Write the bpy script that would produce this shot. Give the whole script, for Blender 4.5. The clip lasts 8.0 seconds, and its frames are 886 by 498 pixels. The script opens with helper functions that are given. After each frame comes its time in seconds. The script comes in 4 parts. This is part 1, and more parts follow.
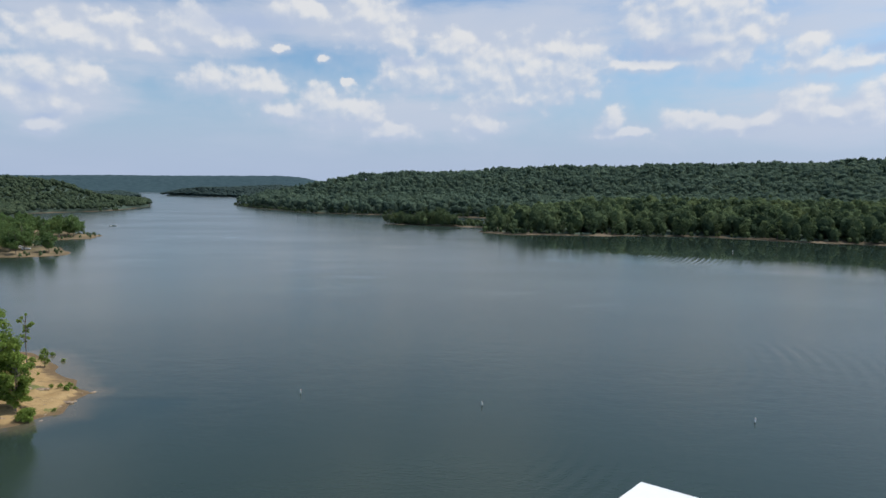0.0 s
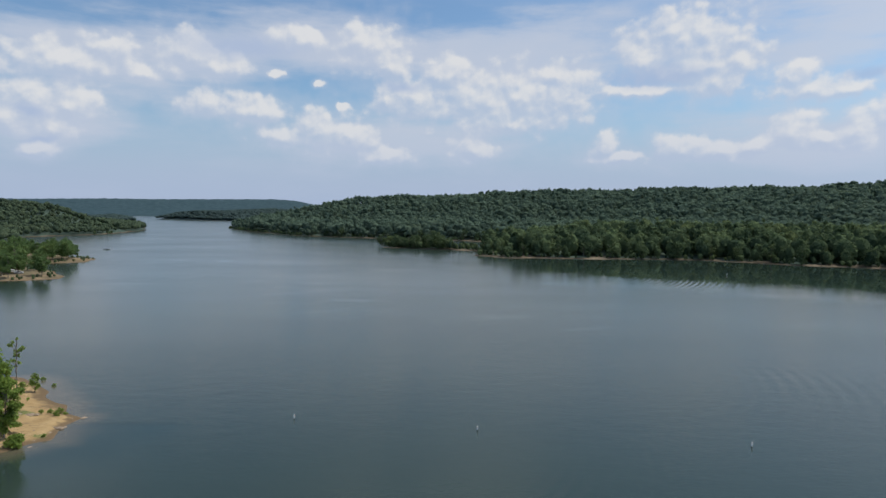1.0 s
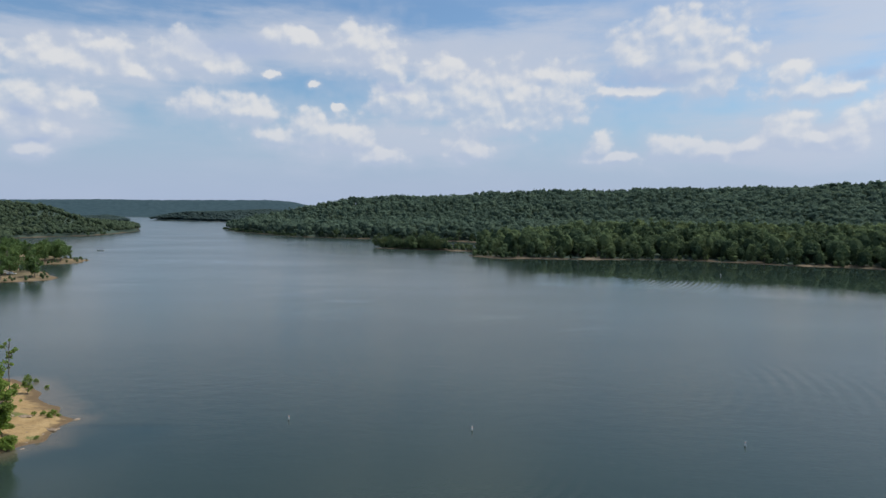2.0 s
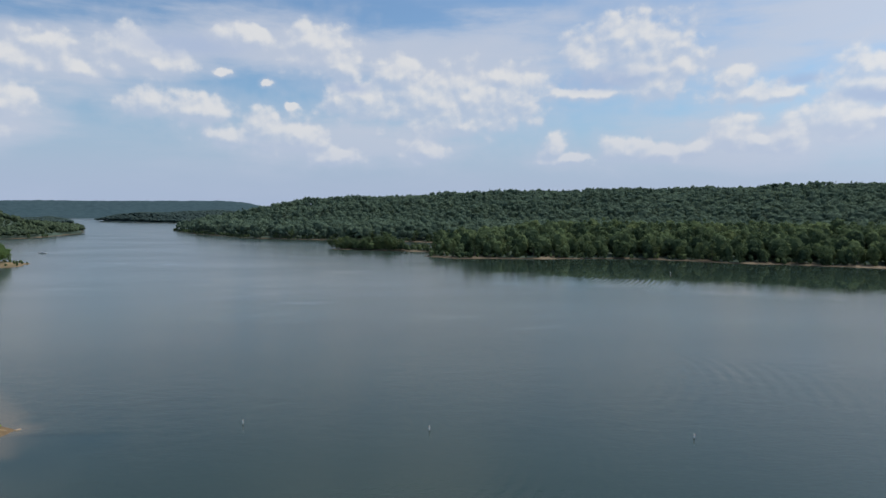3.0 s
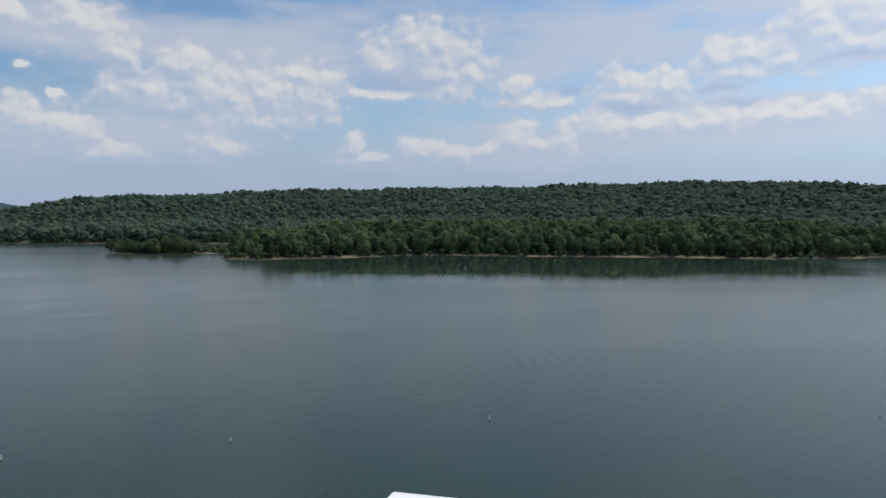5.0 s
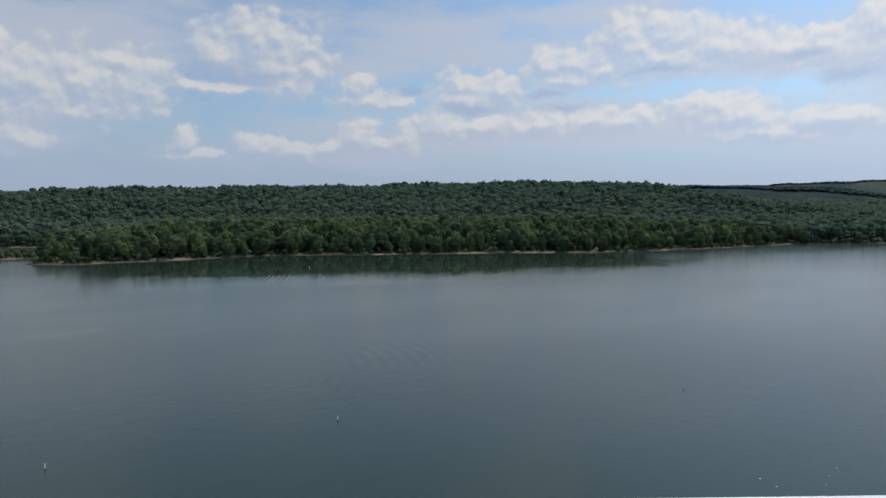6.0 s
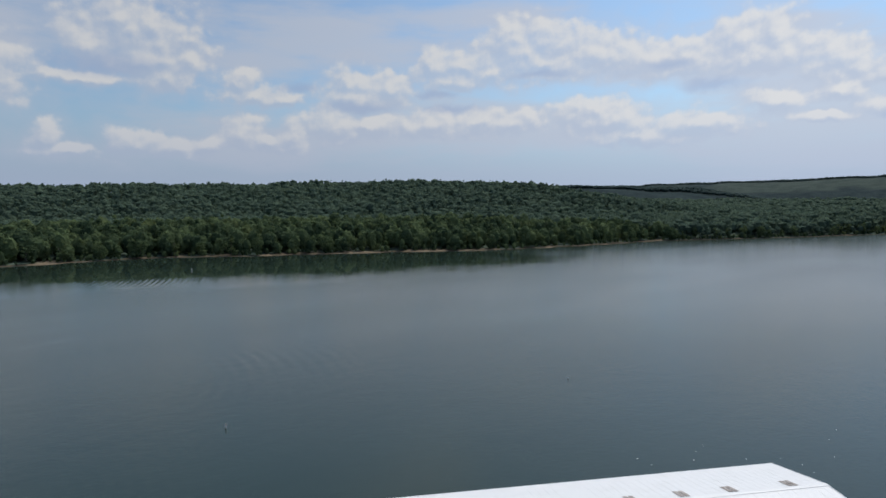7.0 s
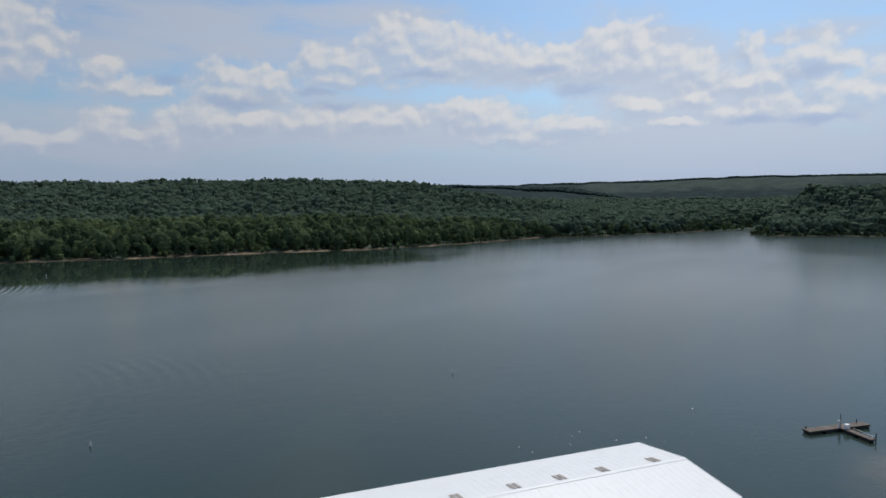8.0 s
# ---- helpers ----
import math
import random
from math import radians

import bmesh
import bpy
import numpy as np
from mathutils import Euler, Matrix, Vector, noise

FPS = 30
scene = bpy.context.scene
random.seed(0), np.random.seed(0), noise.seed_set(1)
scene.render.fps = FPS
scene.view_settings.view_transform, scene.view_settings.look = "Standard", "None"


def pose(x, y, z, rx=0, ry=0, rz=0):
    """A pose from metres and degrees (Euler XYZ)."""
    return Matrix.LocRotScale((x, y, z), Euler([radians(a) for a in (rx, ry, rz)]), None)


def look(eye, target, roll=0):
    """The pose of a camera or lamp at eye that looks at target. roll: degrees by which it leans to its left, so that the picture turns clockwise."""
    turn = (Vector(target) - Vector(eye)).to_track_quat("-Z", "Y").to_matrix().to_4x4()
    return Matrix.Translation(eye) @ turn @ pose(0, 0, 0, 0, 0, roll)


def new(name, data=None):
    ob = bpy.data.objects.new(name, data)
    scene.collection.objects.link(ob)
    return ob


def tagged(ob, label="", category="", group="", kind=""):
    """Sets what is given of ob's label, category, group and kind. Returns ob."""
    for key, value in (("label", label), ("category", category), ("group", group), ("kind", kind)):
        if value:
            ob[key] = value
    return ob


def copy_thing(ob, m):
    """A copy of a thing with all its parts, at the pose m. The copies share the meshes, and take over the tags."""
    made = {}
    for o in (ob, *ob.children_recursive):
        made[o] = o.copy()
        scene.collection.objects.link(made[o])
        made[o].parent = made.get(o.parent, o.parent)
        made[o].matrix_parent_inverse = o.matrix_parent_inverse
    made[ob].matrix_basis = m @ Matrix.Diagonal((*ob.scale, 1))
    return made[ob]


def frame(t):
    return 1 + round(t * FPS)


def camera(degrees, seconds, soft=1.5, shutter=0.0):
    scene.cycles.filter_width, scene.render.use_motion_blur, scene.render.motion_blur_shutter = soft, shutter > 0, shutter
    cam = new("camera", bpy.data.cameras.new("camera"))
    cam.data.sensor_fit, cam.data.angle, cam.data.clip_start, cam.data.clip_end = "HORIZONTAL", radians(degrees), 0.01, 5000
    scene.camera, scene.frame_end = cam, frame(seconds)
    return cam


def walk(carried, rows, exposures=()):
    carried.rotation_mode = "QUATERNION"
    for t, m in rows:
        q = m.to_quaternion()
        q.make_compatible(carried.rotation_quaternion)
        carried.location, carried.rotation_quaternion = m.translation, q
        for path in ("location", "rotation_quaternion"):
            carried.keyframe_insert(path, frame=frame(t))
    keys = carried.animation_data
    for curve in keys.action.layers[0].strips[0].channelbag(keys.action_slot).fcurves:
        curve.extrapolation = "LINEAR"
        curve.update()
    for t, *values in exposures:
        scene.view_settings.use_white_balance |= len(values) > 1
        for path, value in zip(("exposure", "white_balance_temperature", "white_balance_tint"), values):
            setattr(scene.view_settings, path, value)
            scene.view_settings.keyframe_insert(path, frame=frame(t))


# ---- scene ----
cam = camera(70.2, 8.0)

# ---- the drone hovers 35 m over the water and turns to the right ----
PATH = [
    (0.0, (0.168, 0.554, 35.143), (0.158, 2.544, 34.951), 0.4),
    (0.5, (0.183, 0.512, 35.141), (0.181, 2.507, 34.990), 0.4),
    (1.0, (0.203, 0.468, 35.138), (0.208, 2.464, 35.020), 0.4),
    (2.5, (0.322, 0.322, 35.117), (0.377, 2.318, 35.002), 0.3),
    (3.0, (0.351, 0.254, 35.113), (0.509, 2.245, 34.999), 0.2),
    (3.5, (0.365, 0.175, 35.111), (0.610, 2.157, 34.996), 0.1),
    (4.0, (0.361, 0.092, 35.111), (0.716, 2.057, 34.996), 0.0),
    (5.5, (0.171, -0.128, 35.123), (1.162, 1.605, 35.002), -0.3),
    (6.0, (0.062, -0.190, 35.120), (1.249, 1.415, 34.995), -0.4),
    (6.5, (-0.057, -0.246, 35.114), (1.269, 1.246, 34.987), -0.5),
    (7.0, (-0.183, -0.294, 35.106), (1.260, 1.084, 34.976), -0.5),
    (7.5, (-0.310, -0.336, 35.100), (1.252, 0.906, 34.968), -0.6),
    (8.0, (-0.438, -0.378, 35.093), (1.233, 0.713, 34.957), -0.6),
]
EXPOSURES = [(0.0, 0.05), (1.0, -0.02), (2.5, -0.02), (4.0, -0.08), (5.5, -0.19), (6.5, -0.28), (8.0, -0.38)]
walk(cam, [(t, look(eye, target, roll)) for t, eye, target, roll in PATH], EXPOSURES)

# ---- sky, clouds and sun ----
SUN_AZ, SUN_EL = 78.0, 58.0          # degrees, azimuth from +y towards +x
# the clouds: azimuth, elevation, half width, half height, in degrees
CUMULUS_A = [
    (-30.8, 11.2, 3.5, 1.0), (-25.2, 11.0, 1.1, 0.6), (-21.3, 12.7, 2.5, 1.2), (-19.4, 12.0, 2.0, 0.7), (-27.5, 12.6, 1.7, 0.7), (-33.1, 8.4, 2.1, 1.1),
    (-34.3, 6.9, 1.2, 0.9), (-30.2, 8.1, 2.1, 1.1), (-31.6, 6.1, 1.3, 0.6), (-32.4, 4.6, 1.3, 0.5), (-20.1, 8.9, 1.9, 0.8), (-16.5, 8.6, 2.4, 0.9),
    (-11.0, 11.0, 0.50, 0.22), (-14.6, 11.6, 0.43, 0.22), (-9.1, 9.3, 0.37, 0.22), (-10.8, 7.1, 2.3, 1.3), (-8.2, 6.6, 2.1, 1.0), (-14.0, 6.3, 2.0, 0.6),
    (-5.1, 4.9, 2.1, 0.6),
]
CUMULUS_B = [
    (3.0, 5.7, 1.9, 0.9), (-12.2, 14.6, 2.2, 0.7), (-6.8, 14.2, 2.6, 1.4), (-4.6, 12.6, 1.7, 0.8), (0.6, 12.1, 2.1, 1.1), (-2.4, 9.8, 3.1, 1.3),
    (-5.1, 9.9, 0.7, 0.8), (2.9, 10.0, 2.8, 1.7), (6.9, 10.0, 3.5, 1.8), (11.1, 10.2, 2.4, 1.8), (9.8, 11.8, 0.9, 0.6), (5.9, 8.0, 3.7, 0.8),
    (20.8, 14.0, 4.3, 1.9), (17.3, 12.8, 1.8, 0.8), (21.9, 11.9, 2.4, 1.0), (25.1, 12.0, 1.3, 0.7), (23.0, 10.7, 1.8, 0.8), (17.4, 10.4, 3.3, 0.4),
    (28.7, 10.7, 1.2, 0.9), (30.0, 9.8, 2.3, 0.7), (32.9, 9.5, 1.5, 0.5),
]
CUMULUS_C = [
    (14.3, 5.9, 0.9, 0.8), (15.7, 4.8, 2.1, 0.4), (20.3, 5.4, 1.8, 0.9), (23.1, 5.1, 2.1, 0.7), (26.0, 5.5, 1.3, 0.5), (28.9, 6.5, 1.5, 1.1),
    (31.0, 5.7, 1.4, 0.6), (33.3, 6.4, 1.2, 1.2), (38.1, 11.1, 1.9, 1.0), (41.4, 10.5, 2.3, 1.0), (39.2, 9.6, 3.2, 0.8), (45.5, 12.4, 1.4, 1.1),
    (48.4, 12.4, 1.8, 1.1), (50.5, 11.7, 1.5, 0.6), (46.8, 11.2, 2.8, 0.7), (53.6, 13.7, 3.3, 1.8), (57.1, 14.1, 2.1, 1.3),
]
CUMULUS_D = [
    (59.9, 13.1, 2.9, 1.0), (56.1, 12.3, 3.5, 0.9), (52.3, 14.4, 1.6, 0.9), (63.9, 12.4, 3.0, 0.9), (67.8, 12.0, 3.4, 0.9), (71.4, 13.3, 1.3, 1.2),
    (74.0, 13.3, 1.2, 1.1), (72.6, 11.8, 3.7, 0.9), (77.8, 11.0, 1.9, 1.0), (82.3, 9.5, 2.5, 0.5), (84.2, 9.7, 1.1, 0.6), (82.7, 12.2, 0.7, 0.8),
    (87.0, 11.3, 1.7, 1.0), (85.5, 10.5, 1.7, 0.7), (88.9, 10.7, 1.0, 0.4), (83.6, 8.0, 1.2, 0.8), (82.6, 7.4, 2.1, 0.4), (78.4, 8.6, 1.2, 0.4),
]
CUMULUS_E = [
    (73.8, 8.2, 1.6, 0.6), (87.7, 8.9, 0.8, 0.6), (90.0, 8.2, 2.2, 0.8), (87.3, 7.2, 2.8, 0.6), (36.6, 7.2, 2.2, 0.9), (40.0, 7.3, 2.0, 0.7),
    (45.0, 7.5, 2.3, 0.7), (49.5, 7.5, 2.4, 0.7), (53.0, 7.6, 2.0, 0.6), (59.6, 8.6, 2.1, 0.6), (61.1, 7.4, 3.0, 0.7), (68.3, 6.9, 2.6, 0.7),
    (63.8, 6.1, 3.3, 0.6), (77.7, 6.8, 1.6, 0.3), (94.0, 9.4, 1.9, 1.2), (96.0, 6.1, 2.8, 0.9),
]
VEILS = [
    (-29.3, 12.2, 10.7, 2.5), (-11.5, 13.9, 15.0, 2.5), (6.8, 14.0, 11.6, 2.8), (30.8, 12.5, 6.2, 2.1), (-3.6, 6.2, 8.5, 2.2), (-31.8, 6.8, 4.8, 2.8),
    (29.4, 5.4, 8.0, 2.0), (-39.5, 10.2, 6.0, 2.2), (36.6, 14.3, 12.3, 2.3), (48.4, 16.6, 11.2, 1.5), (74.9, 13.6, 7.7, 1.4), (87.0, 12.8, 4.9, 0.8),
    (49.7, 7.1, 20.2, 3.0), (78.5, 6.3, 18.1, 4.0), (68.8, 11.8, 12.4, 2.3), (98.9, 7.6, 7.0, 4.4),
]
SHADES = [
    (-17.5, 13.6, 5.4, 0.9), (18.5, 11.5, 4.9, 0.8), (-32.8, 7.4, 1.4, 0.4), (-32.2, 5.3, 1.5, 0.3), (-3.6, 11.0, 2.0, 0.4), (39.1, 8.9, 3.6, 0.5),
    (47.2, 8.7, 3.3, 0.4), (69.5, 9.9, 3.0, 0.5), (66.1, 11.8, 1.8, 0.4), (86.7, 10.1, 2.0, 0.6), (82.8, 6.7, 2.5, 0.3), (87.1, 6.5, 3.2, 0.3),
    (45.8, 10.0, 1.9, 0.3), (55.1, 11.5, 3.0, 0.3), (33.9, 10.5, 1.7, 0.4),
]


def soft_shapes(name, blobs, flat=1.0, blend=0.3, swell=1.0):
    """A node group: direction in degrees (azimuth, elevation, 0) to 1 in the heart of the shapes, 0 at their rims and below 0 outside."""
    g = bpy.data.node_groups.new(name, "ShaderNodeTree")
    g.interface.new_socket("Vector", in_out="INPUT", socket_type="NodeSocketVector")
    g.interface.new_socket("Depth", in_out="OUTPUT", socket_type="NodeSocketFloat")
    n, l = g.nodes, g.links
    gin, gout = n.new("NodeGroupInput"), n.new("NodeGroupOutput")
    last = None
    for a, e, w, h in blobs:
        w, h = w * swell, h * swell
        fit, ln = n.new("ShaderNodeVectorMath"), n.new("ShaderNodeVectorMath")
        fit.operation, ln.operation = "MULTIPLY_ADD", "LENGTH"
        fit.inputs[1].default_value, fit.inputs[2].default_value = (1 / w, flat / h, 0), (-a / w, -flat * e / h, 0)
        l.new(gin.outputs[0], fit.inputs[0]), l.new(fit.outputs[0], ln.inputs[0])
        if last is None:
            last = ln.outputs["Value"]
            continue
        m = n.new("ShaderNodeMath")
        m.operation = "SMOOTH_MIN"
        m.inputs[2].default_value = blend
        l.new(last, m.inputs[0]), l.new(ln.outputs["Value"], m.inputs[1])
        last = m.outputs[0]
    inv = n.new("ShaderNodeMath")
    inv.operation = "SUBTRACT"
    inv.inputs[0].default_value = 1.0
    l.new(last, inv.inputs[1])
    l.new(inv.outputs[0], gout.inputs[0])
    return g


def make_sky():
    world = bpy.data.worlds.new("sky")
    world.use_nodes = True
    scene.world = world
    n, l = world.node_tree.nodes, world.node_tree.links
    n.clear()
    out, bg = n.new("ShaderNodeOutputWorld"), n.new("ShaderNodeBackground")
    l.new(bg.outputs[0], out.inputs["Surface"])
    bg.inputs["Strength"].default_value = 0.1
    sky = n.new("ShaderNodeTexSky")
    sky.sky_type, sky.sun_disc = "NISHITA", False
    sky.sun_elevation, sky.sun_rotation = radians(SUN_EL), radians(SUN_AZ)
    sky.air_density, sky.dust_density, sky.ozone_density = 1.0, 1.5, 1.5

    def calc(op, a=None, b=None, c=None):
        m = n.new("ShaderNodeMath")
        m.operation = op
        for i, v in enumerate((a, b, c)):
            if isinstance(v, (int, float)):
                m.inputs[i].default_value = v
            elif v is not None:
                l.new(v, m.inputs[i])
        return m.outputs[0]

    def mix(fac, a, b):
        m = n.new("ShaderNodeMix")
        m.data_type = "RGBA"
        for s, v in ((m.inputs[0], fac), (m.inputs[6], a), (m.inputs[7], b)):
            if isinstance(v, (tuple, float)):
                s.default_value = v
            else:
                l.new(v, s)
        return m.outputs[2]

    def ramp(x, a, b, hi=1.0):
        m = n.new("ShaderNodeMapRange")
        m.interpolation_type = "SMOOTHSTEP"
        m.inputs[1].default_value, m.inputs[2].default_value, m.inputs[4].default_value = a, b, hi
        l.new(x, m.inputs[0])
        return m.outputs[0]

    def scaled(v, k):
        m = n.new("ShaderNodeVectorMath")
        m.operation = "MULTIPLY"
        m.inputs[1].default_value = k
        l.new(v, m.inputs[0])
        return m.outputs[0]

    def moved(v, by):
        m = n.new("ShaderNodeVectorMath")
        l.new(v, m.inputs[0])
        if isinstance(by, tuple):
            m.inputs[1].default_value = by
        else:
            l.new(by, m.inputs[1])
        return m.outputs[0]

    def grain(v, scale, detail, rough=0.55):
        t = n.new("ShaderNodeTexNoise")
        t.inputs["Scale"].default_value, t.inputs["Detail"].default_value, t.inputs["Roughness"].default_value = scale, detail, rough
        l.new(v, t.inputs["Vector"])
        return t

    def shapes(group, v):
        m = n.new("ShaderNodeGroup")
        m.node_tree = group
        l.new(v, m.inputs[0])
        return m.outputs[0]

    tc, sep = n.new("ShaderNodeTexCoord"), n.new("ShaderNodeSeparateXYZ")
    l.new(tc.outputs["Generated"], sep.inputs[0])
    az = calc("MULTIPLY", calc("ARCTAN2", sep.outputs[0], sep.outputs[1]), 57.29578)
    el = calc("MULTIPLY", calc("ARCSINE", sep.outputs[2]), 57.29578)
    both = n.new("ShaderNodeCombineXYZ")
    l.new(az, both.inputs[0]), l.new(el, both.inputs[1])
    pos = both.outputs[0]

    # clear air, paler towards the horizon
    base = mix(ramp(el, 11.0, 0.0, 0.85), scaled(sky.outputs[0], (0.95, 1.16, 1.28)), (3.95, 4.85, 6.5, 1))
    # thin veils of high cloud: fibrous, in broad sheets
    fibre = grain(moved(scaled(pos, (0.07, 0.30, 0)), (3.1, 0.4, 0)), 1.0, 7.0, 0.58).outputs["Fac"]
    sheet = shapes(soft_shapes("veils", VEILS, 1.0, 0.3, 1.15), pos)
    veil = calc("ADD", sheet, calc("MULTIPLY_ADD", fibre, 2.4, -1.2))
    base = mix(ramp(fibre, 0.40, 0.70, 0.30), base, (5.1, 5.65, 6.75, 1))
    base = mix(ramp(veil, -0.2, 0.75, 0.74), base, (5.5, 6.0, 7.05, 1))

    # cumulus: the rims billow
    billow = grain(pos, 0.45, 3.0)
    wander = moved(scaled(billow.outputs["Color"], (2.0, 1.3, 0)), (-1.0, -0.65, 0))
    at = moved(pos, wander)
    group = soft_shapes("cumulus", CUMULUS_A + CUMULUS_B + CUMULUS_C + [(a, e, 1.2 * w, 1.2 * h) for a, e, w, h in CUMULUS_D + CUMULUS_E], 0.86, 0.6, 1.62)

    def puffs(v):
        p = n.new("ShaderNodeTexVoronoi")
        p.feature = "SMOOTH_F1"
        p.inputs["Scale"].default_value, p.inputs["Smoothness"].default_value, p.inputs["Detail"].default_value = 0.72, 0.6, 1.0
        l.new(moved(scaled(v, (0.75, 1.15, 0)), scaled(billow.outputs["Color"], (0.9, 0.9, 0))), p.inputs["Vector"])
        return calc("ADD", calc("MULTIPLY_ADD", p.outputs["Distance"], -0.42, 0.20),
                    calc("MULTIPLY_ADD", grain(v, 0.55, 6.0, 0.54).outputs["Fac"], 1.0, -0.5))

    sunward = (0.30, 0.55, 0.0)
    puff = puffs(pos)
    rim = shapes(group, at)
    body = calc("ADD", rim, puff)
    over = calc("ADD", shapes(group, moved(at, sunward)), puffs(moved(pos, sunward)))
    lit = ramp(calc("SUBTRACT", body, over), -0.36, 0.44)
    tone = mix(lit, (4.75, 5.5, 6.9, 1), (7.3, 7.4, 7.6, 1))
    base = mix(ramp(body, -0.8, 0.2, 0.36), base, (5.35, 5.85, 6.95, 1))
    sky_now = mix(calc("MULTIPLY", ramp(body, -0.08, 0.34, 0.92), calc("MULTIPLY_ADD", lit, 0.35, 0.65)), base, tone)
    # blue-grey bellies
    belly = calc("ADD", shapes(soft_shapes("bellies", SHADES, 0.8), at), calc("MULTIPLY_ADD", puff, 0.6, 0.0))
    sky_now = mix(ramp(belly, -0.35, 0.8, 0.62), sky_now, (3.75, 4.75, 6.75, 1))
    # the air in between softens the lowest clouds
    sky_now = mix(ramp(el, 9.0, 1.0, 0.58), sky_now, (4.05, 4.95, 6.8, 1))
    # the same broken cloud carries on overhead and behind
    broken = grain(tc.outputs["Generated"], 3.2, 7.0).outputs["Fac"]
    away = calc("MAXIMUM", ramp(el, 17.0, 24.0), calc("MAXIMUM", ramp(az, -42.0, -55.0), ramp(az, 98.0, 112.0)))
    sky_now = mix(calc("MULTIPLY", calc("MULTIPLY", ramp(broken, 0.45, 0.65, 0.9), away), ramp(el, 0.0, 5.0)), sky_now, (6.3, 6.8, 7.7, 1))
    # brighter air on the sun's side
    glow = n.new("ShaderNodeVectorMath")
    glow.operation = "SCALE"
    l.new(sky_now, glow.inputs[0]), l.new(calc("MULTIPLY_ADD", ramp(az, 22.0, 80.0), 0.24, 1.0), glow.inputs["Scale"])
    l.new(glow.outputs[0], bg.inputs["Color"])


make_sky()
sun = new("sun", bpy.data.lights.new("sun", "SUN"))
sun.data.energy, sun.data.angle, sun.data.color = 3.7, radians(0.6), (1.0, 0.94, 0.85)
sa, se = radians(SUN_AZ), radians(SUN_EL)
sun.matrix_world = look((math.sin(sa) * math.cos(se) * 300, math.cos(sa) * math.cos(se) * 300, math.sin(se) * 300), (0, 0, 0))

# ---- materials ----


class Mat:
    """A node material with a Principled shader and short ways to add nodes."""

    def __init__(self, name, rough=0.6, metal=0.0):
        self.mat = bpy.data.materials.new(name)
        self.mat.use_nodes = True
        self.n, self.l = self.mat.node_tree.nodes, self.mat.node_tree.links
        self.bsdf = self.n["Principled BSDF"]
        self.bsdf.inputs["Roughness"].default_value = rough
        self.bsdf.inputs["Metallic"].default_value = metal
        self.geo = self.n.new("ShaderNodeNewGeometry")

    def put(self, value, socket):
        if isinstance(value, (int, float)):
            socket.default_value = value
        elif isinstance(value, tuple):
            socket.default_value = (*value, 1)[:len(socket.default_value)] if len(value) == 3 else value
        else:
            self.l.new(value, socket)

    def noise(self, scale, detail=4.0, rough=0.55, squash=None, vector=None):
        t = self.n.new("ShaderNodeTexNoise")
        t.inputs["Scale"].default_value, t.inputs["Detail"].default_value = scale, detail
        t.inputs["Roughness"].default_value = rough
        v = vector or self.geo.outputs["Position"]
        if squash:
            m = self.n.new("ShaderNodeMapping")
            m.inputs["Scale"].default_value, m.inputs["Rotation"].default_value = squash[:3], (0, 0, squash[3] if len(squash) > 3 else 0)
            self.l.new(v, m.inputs["Vector"])
            v = m.outputs[0]
        self.l.new(v, t.inputs["Vector"])
        return t.outputs["Fac"]

    def step(self, x, a, b, lo=0.0, hi=1.0):
        m = self.n.new("ShaderNodeMapRange")
        m.interpolation_type = "SMOOTHSTEP"
        for i, v in enumerate((x, a, b, lo, hi)):
            self.put(v, m.inputs[i])
        return m.outputs[0]

    def mix(self, fac, a, b):
        m = self.n.new("ShaderNodeMix")
        m.data_type = "RGBA"
        self.put(fac, m.inputs[0]), self.put(a, m.inputs[6]), self.put(b, m.inputs[7])
        return m.outputs[2]

    def math(self, op, a, b=0.0, c=0.0):
        m = self.n.new("ShaderNodeMath")
        m.operation = op
        self.put(a, m.inputs[0]), self.put(b, m.inputs[1]), self.put(c, m.inputs[2])
        return m.outputs[0]

    def attr(self, name):
        a = self.n.new("ShaderNodeAttribute")
        a.attribute_name = name
        return a.outputs["Fac"]

    def distance(self, point):
        d = self.n.new("ShaderNodeVectorMath")
        d.operation = "DISTANCE"
        d.inputs[1].default_value = point
        self.l.new(self.geo.outputs["Position"], d.inputs[0])
        return d.outputs["Value"]

    def height(self):
        s = self.n.new("ShaderNodeSeparateXYZ")
        self.l.new(self.geo.outputs["Position"], s.inputs[0])
        return s.outputs[2]

    def color(self, c):
        self.put(c, self.bsdf.inputs["Base Color"])
        return self

    def bump(self, h, distance, strength=1.0):
        b = self.n.new("ShaderNodeBump")
        b.inputs["Distance"].default_value, b.inputs["Strength"].default_value = distance, strength
        self.l.new(h, b.inputs["Height"])
        self.l.new(b.outputs[0], self.bsdf.inputs["Normal"])
        return self


